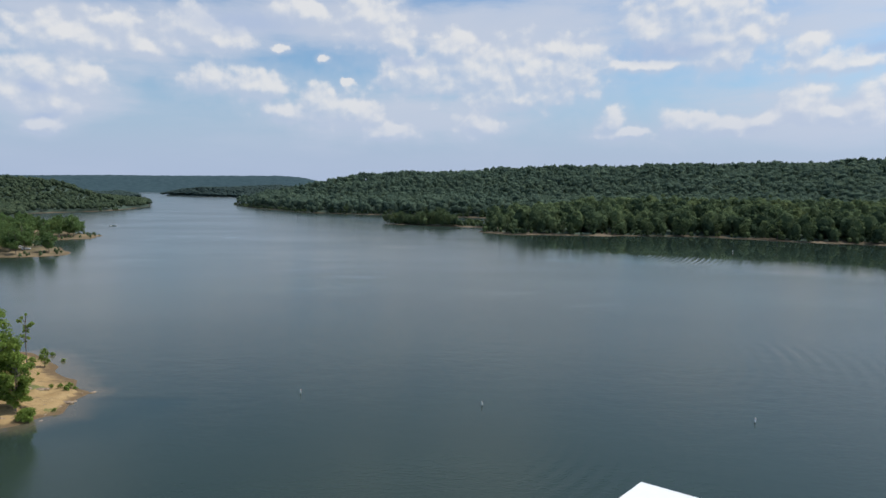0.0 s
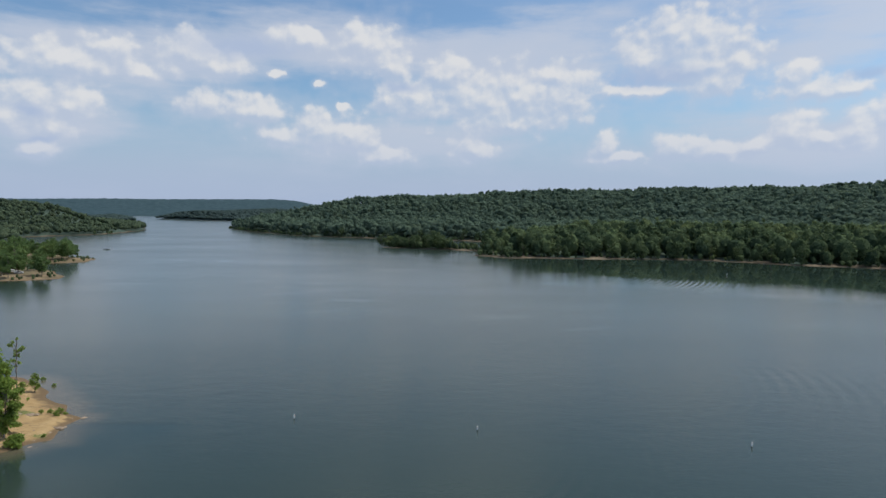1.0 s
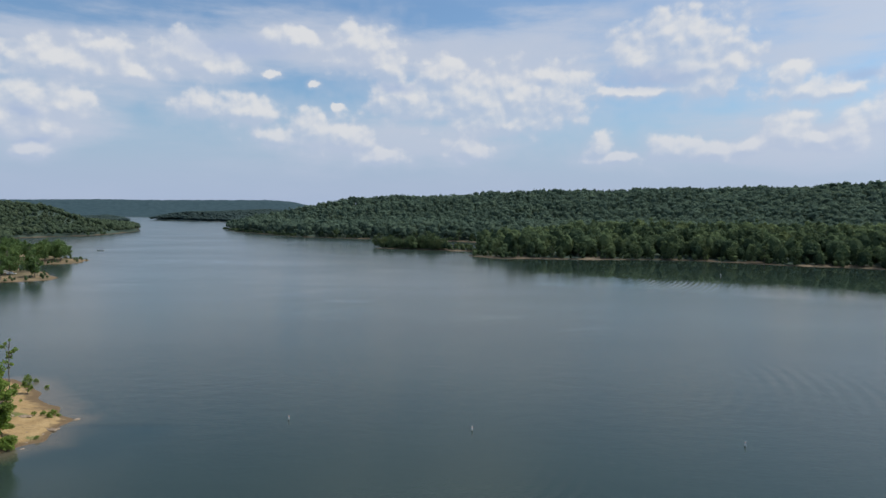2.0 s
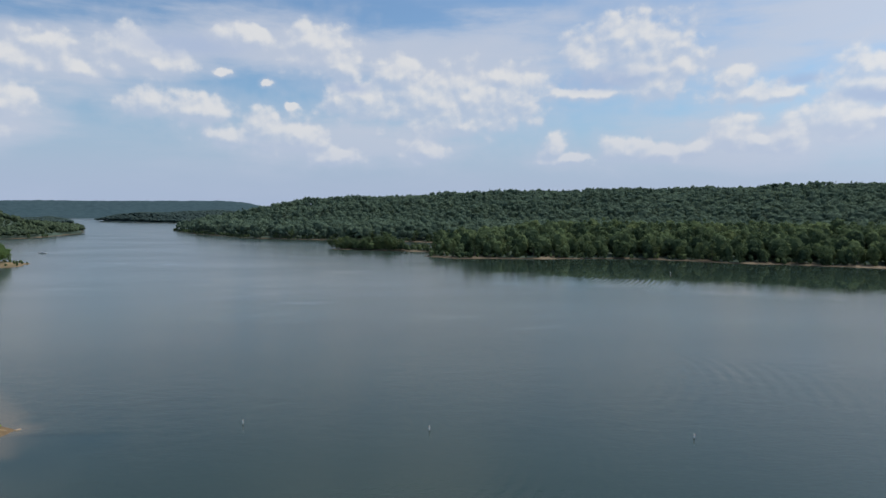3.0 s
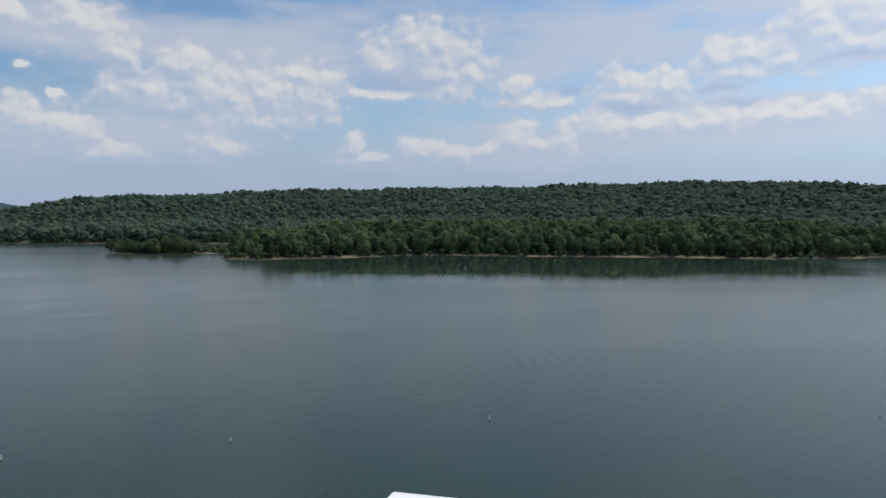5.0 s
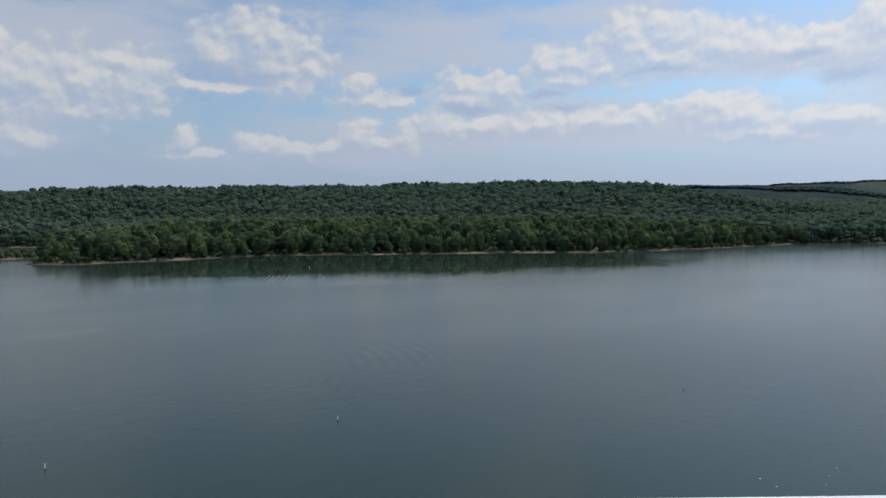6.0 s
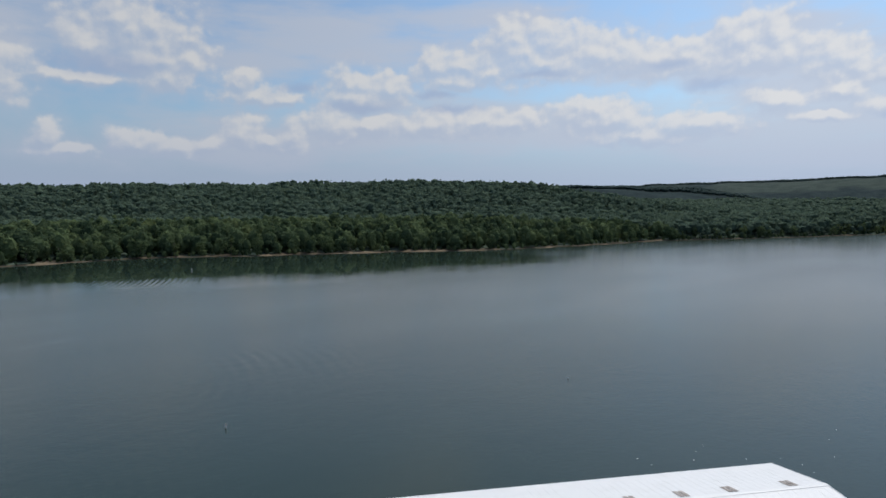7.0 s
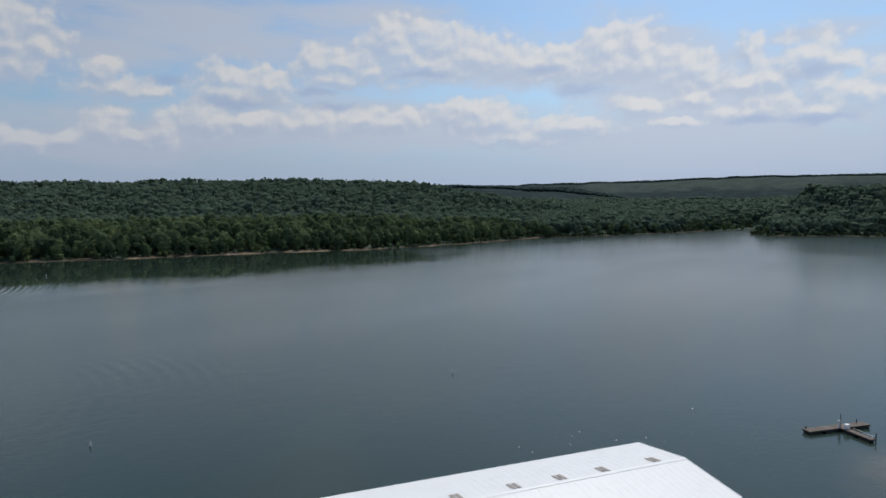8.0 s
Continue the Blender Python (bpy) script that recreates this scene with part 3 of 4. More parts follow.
def make_ground():
    xy, faces = round_sheet(rings_of(1.0, 1.022), np.r_[np.arange(-42, 98, 0.28), np.arange(98, 318, 4.0)])
    h, s = land(xy)
    far = np.hypot(*xy.T)
    fine = rough_noise(xy, 5, 8) * 0.10 + rough_noise(xy, 2.2, 9) * 0.05
    h = h + np.where((s > 1.5) & (far < 400), fine, 0)
    bearing = np.degrees(np.arctan2(xy[:, 0], xy[:, 1]))
    field = np.clip((rough_noise(xy, 500, 21) + 1.2) * 2, 0, 1) * np.clip((bearing - 64) / 6, 0, 1) * ((far > 2930) & (far < 3190))
    grass = np.zeros(len(xy))
    for gx, gy, rx in ((-74, 103.5, 3.2), (-69.5, 104.3, 2.8), (-61, 95.5, 1.6), (-67, 110, 1.2), (-80, 104, 5)):
        grass = np.maximum(grass, np.exp(-((xy[:, 0] - gx) ** 2 + (1.5 * (xy[:, 1] - gy)) ** 2) / rx ** 2))
    for gx, gy, rx in ((-250, 345, 45), (-275, 440, 40)):
        grass = np.maximum(grass, 0.9 * np.exp(-((xy[:, 0] - gx) ** 2 + (xy[:, 1] - gy) ** 2) / rx ** 2))
    park = np.clip((-150 - xy[:, 0]) / 20, 0, 1) * np.clip((540 - xy[:, 1]) / 30, 0, 1) * (far > 250)
    wooded = np.clip((far - 360) / 40, 0, 1) * (1 - park)
    ob = new("ground", mesh_from("ground", np.c_[xy, h], faces, GROUND, {"field": field, "wooded": wooded, "grass": grass, "park": park, "beach": sandy(xy) * wooded, "far_haze": np.clip((far - 1650) / 100, 0, 1)}, True))
    tagged(ob, "sandy lake shores rising into wooded hills", "ground", kind="structure")


def make_water():
    xy, faces = round_sheet(rings_of(1.4, 1.035), np.r_[np.arange(-42, 98, 0.4), np.arange(98, 318, 4.0)])
    h, s = land(xy)
    shallow = np.where(np.hypot(*xy.T) < 160, np.clip(1 + s / np.where(xy[:, 1] < 40, 17.0, 9.0), 0, 1), np.clip(1 + s / 3.0, 0, 1) * 0.3)
    ne, along = to_line(xy, NORTH_EAST, True)
    calm = np.clip(1.7 - ne / 135.0, 0, 1) * np.clip((along - 14.6) / 2.6, 0, 1) * np.clip((24.5 - along) / 2, 0, 1)
    sw, along = to_line(xy, SOUTH_WEST, True)
    lee = np.clip(1.0 - sw / 30.0, 0, 0.75) * np.clip((along - 10) * 2, 0, 1) * np.clip((13.8 - along) * 2, 0, 1) + np.clip(0.9 - sw / 34.0, 0, 0.7) * np.clip((along - 21.5) * 2, 0, 1) * np.clip((24.2 - along) * 2, 0, 1)
    calm = np.maximum(calm, lee)
    ob = new("water", mesh_from("water", np.c_[xy, np.zeros(len(xy))], faces, WATER, {"shallow": shallow, "calm": calm}, True))
    tagged(ob, "calm grey-green lake water with fine ripples", "lake", kind="structure")


make_ground()
make_water()


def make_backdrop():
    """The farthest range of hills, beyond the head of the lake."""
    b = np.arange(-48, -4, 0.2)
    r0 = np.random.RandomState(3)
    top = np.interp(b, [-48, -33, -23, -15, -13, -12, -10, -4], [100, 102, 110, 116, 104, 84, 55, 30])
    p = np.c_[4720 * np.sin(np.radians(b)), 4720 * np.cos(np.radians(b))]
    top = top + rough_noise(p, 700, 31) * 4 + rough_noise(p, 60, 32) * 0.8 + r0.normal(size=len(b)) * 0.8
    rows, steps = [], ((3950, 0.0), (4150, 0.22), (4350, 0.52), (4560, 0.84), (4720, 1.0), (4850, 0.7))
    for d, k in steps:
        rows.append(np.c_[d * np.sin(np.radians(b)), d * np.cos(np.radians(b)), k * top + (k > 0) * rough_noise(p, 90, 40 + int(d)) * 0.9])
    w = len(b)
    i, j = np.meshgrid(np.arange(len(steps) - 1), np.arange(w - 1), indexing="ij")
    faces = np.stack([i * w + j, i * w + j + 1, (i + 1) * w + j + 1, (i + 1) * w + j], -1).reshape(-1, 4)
    tagged(new("backdrop", mesh_from("backdrop", np.concatenate(rows), faces, FAR_HILLS, None, True)), "distant range of wooded hills, haze put into its blue-green colour", "hills", kind="structure")


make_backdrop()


# ---- trees ----
def ico(level):
    bm = bmesh.new()
    bmesh.ops.create_icosphere(bm, subdivisions=level, radius=1.0)
    bm.verts.ensure_lookup_table()
    v = np.array([x.co[:] for x in bm.verts])
    f = np.array([[x.index for x in g.verts] for g in bm.faces])
    bm.free()
    return v, f


def leaf_cloud(r, lobes, count, size, sides=3):
    """Leaf sprays scattered over the skins of lobes (centre, radii): corners, faces and a tint a corner."""
    area = np.array([l[1][0] * l[1][2] for l in lobes])
    pick = r.choice(len(lobes), count, p=area / area.sum())
    c, rad = np.array([l[0] for l in lobes])[pick], np.array([l[1] for l in lobes])[pick]
    d = r.normal(size=(count, 3))
    d[:, 2] += 0.25
    d /= np.linalg.norm(d, axis=1)[:, None]
    mid = c + d * rad * r.uniform(0.72 if sides == 3 else 0.35, 1.1, (count, 1))
    nrm = d + r.normal(size=(count, 3)) * (0.4 if sides == 3 else 0.9)
    nrm /= np.linalg.norm(nrm, axis=1)[:, None]
    u = np.cross(nrm, r.normal(size=(count, 3)))
    u /= np.linalg.norm(u, axis=1)[:, None]
    v = np.cross(nrm, u)
    sz = size * r.uniform(0.6, 1.35, (count, 1))
    if sides == 3:
        k = [(-0.9, -0.6), (0.9, -0.6), (0.0, 1.0)]
    else:
        k = [(-0.8, -0.5), (0.7, -0.7), (0.9, 0.6), (-0.5, 0.9)]
    pts = np.stack([mid + sz * (a * u + b * v) for a, b in k], 1).reshape(-1, 3)
    faces = np.arange(count * len(k)).reshape(-1, len(k))
    tint = np.repeat(np.clip(0.45 + r.normal(size=count) * 0.2, 0, 1), len(k))
    return pts, faces, tint


def crown_lobes(r, n, wide, low, kind):
    """Lobes of a crown of height 1: round for broadleaved trees, narrow for pine trees."""
    out = []
    if kind == "broad":
        mid = (low + 0.98) / 2
        out.append(((0, 0, mid), (wide * 0.86, wide * 0.86, (0.98 - low) * 0.46)))
        n -= 1
    for i in range(n):
        a, h = r.uniform(0, 6.283), (i + 0.5) / n
        z = low + (0.93 - low) * h
        swell = 1.05 - 0.8 * h if kind == "pine" else math.sin(math.pi * (0.22 + 0.66 * h))
        off = wide * swell * (r.uniform(0.25, 1.0) if kind in ("open", "feathery") else r.uniform(0.35, 0.75))
        rad = wide * (swell * r.uniform(0.22, 0.40) + 0.06 if kind == "open" else swell * r.uniform(0.13, 0.25) + 0.05 if kind == "feathery" else swell * r.uniform(0.5, 0.72))
        out.append(((off * math.cos(a), off * math.sin(a), z), (rad, rad, rad * r.uniform(0.65, 0.9))))
    return out


def small_tree(r, tufts, kind, size, lumps, low):
    """A far-off tree of height 1: lobed core with leaf sprays round it, all triangles."""
    wide = r.uniform(0.30, 0.40) if kind == "broad" else r.uniform(0.15, 0.2)
    lobes = crown_lobes(r, lumps, wide, low, kind)
    vs, fs, ts, n = [], [], [], 0
    for i, (c, rad) in enumerate(lobes):
        v, f = ico(2 if i == 0 and kind == "broad" and lumps > 3 else 1)
        w = v * np.array(rad) * 0.95 * r.uniform(0.84, 1.14, (len(v), 1)) + np.array(c)
        # core tint climbs slightly with height, palest at the top
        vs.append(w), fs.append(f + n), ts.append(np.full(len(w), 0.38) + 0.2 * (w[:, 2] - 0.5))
        n += len(w)
    p, g, t = leaf_cloud(r, lobes, tufts, size)
    vs.append(p), fs.append(g + n), ts.append(t)
    return np.concatenate(vs), np.concatenate(fs), np.concatenate(ts)


def forest(name, label, spots, heights, kinds, material, seed, tufts, size, lumps=4, low=0.24, slim=1.0):
    """Many far-off trees joined into one mesh."""
    r = np.random.RandomState(seed)
    protos = {k: [small_tree(r, tufts, k, size, lumps, low) for _ in range(12)] for k in ("broad", "pine")}
    which = r.randint(0, 12, len(spots))
    vs, fs, ts, n = [], [], [], 0
    for k in protos:
        for i, (v, f, t) in enumerate(protos[k]):
            sel = np.where((kinds == k) & (which == i))[0]
            if not len(sel):
                continue
            a, hh = r.uniform(0, 6.283, len(sel)), heights[sel]
            fat = r.uniform(0.85, 1.25, len(sel)) * slim
            x = (v[None, :, 0] * np.cos(a)[:, None] - v[None, :, 1] * np.sin(a)[:, None]) * (hh * fat)[:, None]
            y = (v[None, :, 0] * np.sin(a)[:, None] + v[None, :, 1] * np.cos(a)[:, None]) * (hh * fat)[:, None]
            z = v[None, :, 2] * hh[:, None]
            w = np.stack([x, y, z], -1) + spots[sel][:, None, :]
            vs.append(w.reshape(-1, 3))
            fs.append((f[None] + (n + np.arange(len(sel)) * len(v))[:, None, None]).reshape(-1, 3))
            ts.append(np.clip(t[None] + r.normal(size=(len(sel), 1)) * 0.36, 0, 1).ravel())
            n += len(v) * len(sel)
    ob = new(name, mesh_from(name, np.concatenate(vs), np.concatenate(fs), material, {"tint": np.concatenate(ts)}))
    tagged(ob, label, "forest", kind="stuff")


def scatter(r, x0, x1, y0, y1, gap):
    """Jittered spots over a rectangle."""
    gx, gy = np.meshgrid(np.arange(x0, x1, gap), np.arange(y0, y1, gap))
    return np.c_[gx.ravel(), gy.ravel()] + r.uniform(-0.48, 0.48, (gx.size, 2)) * gap


def make_forests():
    r = np.random.RandomState(5)
    # mainland across the lake
    p = scatter(r, -480, 1150, -60, 1420, 8.0)
    far, az = np.hypot(*p.T), np.degrees(np.arctan2(p[:, 0], p[:, 1]))
    p = p[(az > -21) & (az < 97) & (far < 1330) & (far > 380)]
    h, s = land(p)
    d, along = to_line(p, MAIN_RIDGE[:, :2], False)
    beyond = (np.hypot(*p.T) > np.interp(along, np.arange(len(MAIN_RIDGE)), np.hypot(MAIN_RIDGE[:, 0], MAIN_RIDGE[:, 1])) + 40)
    spit = (p[:, 0] > -80) & (p[:, 0] < 36) & (p[:, 1] > 548) & (p[:, 1] < 642)
    ok = (s > 6) & ~beyond & (inland(p, NORTH_EAST) > 5) & ~spit
    p, h, s = p[ok], h[ok], s[ok]
    tall = r.triangular(8.0, 13.0, 18.0, len(p)) * np.clip(0.66 + s / 50, 0.66, 1)
    kinds = np.where(r.uniform(size=len(p)) < 0.16, "pine", "broad")
    tall[kinds == "pine"] *= 1.12
    tall = np.where((np.hypot(*p.T) < 660) & (s > 14) & (s < 150), tall * 1.2, tall)
    tall = np.where((np.hypot(*p.T) >= 660) & (s > 10) & (s < 62), tall * 1.22, tall)
    spots = np.c_[p, h - 0.4]
    front = np.hypot(*p.T) < 640
    front = (front & (s < 170)) | ((s < 62) & (np.hypot(*p.T) < 700))
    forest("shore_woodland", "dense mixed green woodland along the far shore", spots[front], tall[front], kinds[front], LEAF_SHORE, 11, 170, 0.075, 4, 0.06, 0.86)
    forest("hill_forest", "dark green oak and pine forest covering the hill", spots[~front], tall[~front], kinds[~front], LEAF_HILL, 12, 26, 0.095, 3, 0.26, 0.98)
    # wooded hill on the west shore
    p = scatter(r, -1000, -380, 560, 1420, 6.6)
    az = np.degrees(np.arctan2(p[:, 0], p[:, 1]))
    h, s = land(p)
    ok = (s > 4) & (az > -38) & (inland(p, SOUTH_WEST) > 3) & (p[:, 1] > 640)
    p, h, s = p[ok], h[ok], s[ok]
    forest("west_forest", "dark green forest on the low western hill", np.c_[p, h - 0.4], r.triangular(7.5, 10, 13, len(p)), np.where(r.uniform(size=len(p)) < 0.3, "pine", "broad"), LEAF_WEST, 13, 16, 0.1, 2, 0.25, 1.0)
    # bushes along the water's edge
    p = scatter(r, -480, 1000, -60, 1300, 4.2)
    far, az = np.hypot(*p.T), np.degrees(np.arctan2(p[:, 0], p[:, 1]))
    p = p[(az > -38) & (az < 97) & (far > 330) & (far < 1300)]
    ne, sw = inland(p, NORTH_EAST), inland(p, SOUTH_WEST)
    p = p[(((ne > -3) & (ne < 14)) | ((sw > -3) & (sw < 14) & (p[:, 1] > 290)))]
    h, s = land(p)
    gaps = rough_noise(p, 40, 55) + r.uniform(-0.5, 0.5, len(p))
    park = (p[:, 0] < -150) & (p[:, 1] < 520)
    ok = (s > np.where(park, 1.5, 0.9 + 4.6 * sandy(p))) & (s < 9) & (gaps > np.where(park, -0.75, -0.9))
    p, h = p[ok], h[ok]
    spit = scatter(r, -72, 32, 556, 632, 3.4)
    hs, ss = land(spit)
    ok = (ss > 3.5) & (ss < 12) & (inland(spit, NORTH_EAST) > 3.5) & (r.uniform(size=len(spit)) < 0.75)
    p, h = np.r_[p, spit[ok]], np.r_[h, hs[ok]]
    forest("shore_shrubs", "low green bushes crowding the water's edge", np.c_[p, h - 0.5], r.uniform(2.6, 5.5, len(p)) * np.where(p[:, 1] < 520, np.where(p[:, 0] < -150, 0.5, 1), np.where((p[:, 0] > -75) & (p[:, 0] < 14) & (p[:, 1] < 640), 1.5, 1)), np.full(len(p), "broad"), LEAF_SHORE, 15, 26, 0.12, 3, 0.05)
    # the farther hills
    rows = []
    for (x0, x1, y0, y1, gap, lo, hi, r0, r1) in ((850, 1760, 20, 1260, 13, 44, 92, 1330, 1750), (1200, 2720, 90, 1900, 13, 44, 92, 2420, 2540), (2600, 3340, -250, 1800, 14, 57, 97, 3215, 3335), (-1300, -420, 1850, 2600, 11, -40, -12, 1330, 4000)):
        q = scatter(r, x0, x1, y0, y1, gap)
        a = np.degrees(np.arctan2(q[:, 0], q[:, 1]))
        hh, ss = land(q)
        rows.append(np.c_[q, hh][(ss > 10) & (a > lo) & (a < hi) & (np.hypot(*q.T) > r0) & (np.hypot(*q.T) < r1)])
    q = np.concatenate(rows)
    q[np.hypot(q[:, 0], q[:, 1]) > 3000, 2] -= 3
    near = np.hypot(q[:, 0], q[:, 1]) < 1760
    for name, label, sel, low, high, leaves in (("farther_forest", "green forest rolling towards the farther hills", near, 11, 17, LEAF_HILL), ("far_forest", "forest on the farthest hills, haze put into its blue-green colour", ~near, 10, 14, LEAF_FAR)):
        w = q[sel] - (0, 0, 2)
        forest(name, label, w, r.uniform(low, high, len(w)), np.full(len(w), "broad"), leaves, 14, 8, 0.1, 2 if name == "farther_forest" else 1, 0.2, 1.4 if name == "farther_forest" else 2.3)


make_forests()


def branch(bm, a, b, r0, r1, r, bends=3, sides=6):
    a, b = Vector(a), Vector(b)
    pts = [(a.lerp(b, t / bends) + Vector((r.uniform(-1, 1), r.uniform(-1, 1), 0)) * (b - a).length * 0.05 * (0 < t < bends), r0 + (r1 - r0) * t / bends) for t in range(bends + 1)]
    tube(bm, pts, sides)


def make_tree(seed, tall, wide, low, leaves, size, material, label, lobes=9, kind="broad", lean=0.0, group=""):
    """A tree with a tapered trunk, limbs and a crown of leaf sprays with gaps."""
    r = np.random.RandomState(seed)
    tree = thing("tree", label, "tree", group=group)
    bm = bmesh.new()
    top = Vector((lean * tall, 0, tall * 0.9))
    branch(bm, (0, 0, -0.5), top * 0.55, tall * 0.017, tall * 0.010, r, 4, 6)
    branch(bm, top * 0.55, top, tall * 0.010, tall * 0.003, r, 3, 5)
    shape = [((c[0] * tall + lean * tall * c[2], c[1] * tall, c[2] * tall), tuple(x * tall for x in rad)) for c, rad in crown_lobes(r, lobes, wide, low, kind)]
    for c, rad in shape:
        root = top * max(0.2, min(0.85, (c[2] - 0.3 * math.hypot(c[0], c[1])) / (tall * 0.9) - 0.08))
        branch(bm, root, c, tall * 0.006, tall * 0.002, r, 2, 4)
    part("trunk", bm, BARK, tree, "grey-brown trunk with bare lower limbs")
    v, f, t = leaf_cloud(r, shape, leaves, size, 4)
    ob = new("crown", mesh_from("crown", v, f, material, {"tint": t}))
    ob.parent = tree
    return tree


def at_ground(x, y, turn=0.0, scale=1.0, sink=0.0):
    h, _ = land(np.array([[x, y]], float))
    return Matrix.Translation((x, y, float(h[0]) - sink)) @ Matrix.Rotation(turn, 4, "Z") @ Matrix.Diagonal((scale, scale, scale, 1))


def plant(tree, x, y, turn, scale, first):
    m = at_ground(x, y, turn, 1.0, 0.05)
    if first:
        tree.matrix_world = m
        tree.scale = (scale,) * 3
        return tree
    ob = copy_thing(tree, m)
    ob.scale = (scale,) * 3
    return ob


def make_shore_trees():
    """The outermost trees, rooted behind the beach line on the far shore."""
    r = np.random.RandomState(31)
    kinds = [make_tree(40 + i, 13.0, w, (0.07, 0.30, 0.07, 0.36, 0.12)[i], 650, 0.5, LEAF_SHORE, lab, 12, k, group="trees on the far shore")
             for i, (w, k, lab) in enumerate(((0.34, "broad", "round leafy green tree at the water's edge"), (0.30, "open", "slim leafy tree on the wooded shore"),
                                             (0.38, "broad", "wide bushy tree overhanging the narrow beach"), (0.2, "pine", "tall narrow pine among shoreline trees"),
                                             (0.36, "open", "pale green willow-like tree by the water")))]
    used = set()
    spots = []
    line = NORTH_EAST[5:36]
    for a, b in zip(line, line[1:]):
        n = max(1, int(np.hypot(*(b - a)) / 8.5))
        for i in range(n):
            c = a + (b - a) * (i + r.uniform(0.1, 0.9)) / n
            left = np.array([-(b - a)[1], (b - a)[0]]) / np.hypot(*(b - a))
            spots.append(c - left * r.uniform(2.5, 11))
    spots = np.array(spots)
    _, s = land(spots)
    slot = (spots[:, 0] > 8) & (spots[:, 0] < 34) & (spots[:, 1] > 548) & (spots[:, 1] < 600)
    spots = spots[(s > 1.2 + 3.6 * sandy(spots)) & (s < 14) & ~slot]
    for x, y in spots[::2][:150]:
        on_spit = -75 < x < 40 and 550 < y < 640
        k = r.choice((0, 2)) if on_spit else r.choice(5, p=(0.32, 0.12, 0.32, 0.12, 0.12))
        plant(kinds[k], x, y, r.uniform(0, 6.28), r.uniform(0.45, 0.8) if on_spit else r.uniform(0.4, 1.15), k not in used)
        used.add(k)
    # the low wooded spit, with one tall tree
    for i in range(16):
        x = -60 + 4.2 * i + r.uniform(-1.5, 1.5)
        y = 615 - (x + 60) * 0.60 + r.uniform(5, 13)
        plant(kinds[r.choice((0, 2, 4))], x, y, r.uniform(0, 6.28), r.uniform(0.7, 1.05), False)
    for x, y, k, size in ((-5, 594, 0, 1.3), (1, 597, 2, 1.0)):
        plant(kinds[k], x, y, 1.1 * size, size, False)


make_shore_trees()


def make_west_trees():
    """Open park trees on the two low points of the west shore."""
    r = np.random.RandomState(77)
    kinds = [make_tree(60 + i, 13.0, w, 0.22, 2100, 0.29, LEAF_PARK, lab, 26, "open", group="trees on the west points")
             for i, (w, lab) in enumerate(((0.36, "broad green oak on a mown lakeside point"), (0.30, "upright leafy tree with a clear trunk by the shore"), (0.42, "spreading shade tree on the grassy point")))]
    used = set()
    p = scatter(r, -330, -195, 305, 480, 9.3)
    _, s = land(p)
    az = np.degrees(np.arctan2(p[:, 0], p[:, 1]))
    for x, y in p[(s > 6) & (az > -38)][:92]:
        k = r.randint(0, 3)
        plant(kinds[k], x, y, r.uniform(0, 6.28), r.uniform(0.75, 1.2), k not in used)
        used.add(k)


make_west_trees()


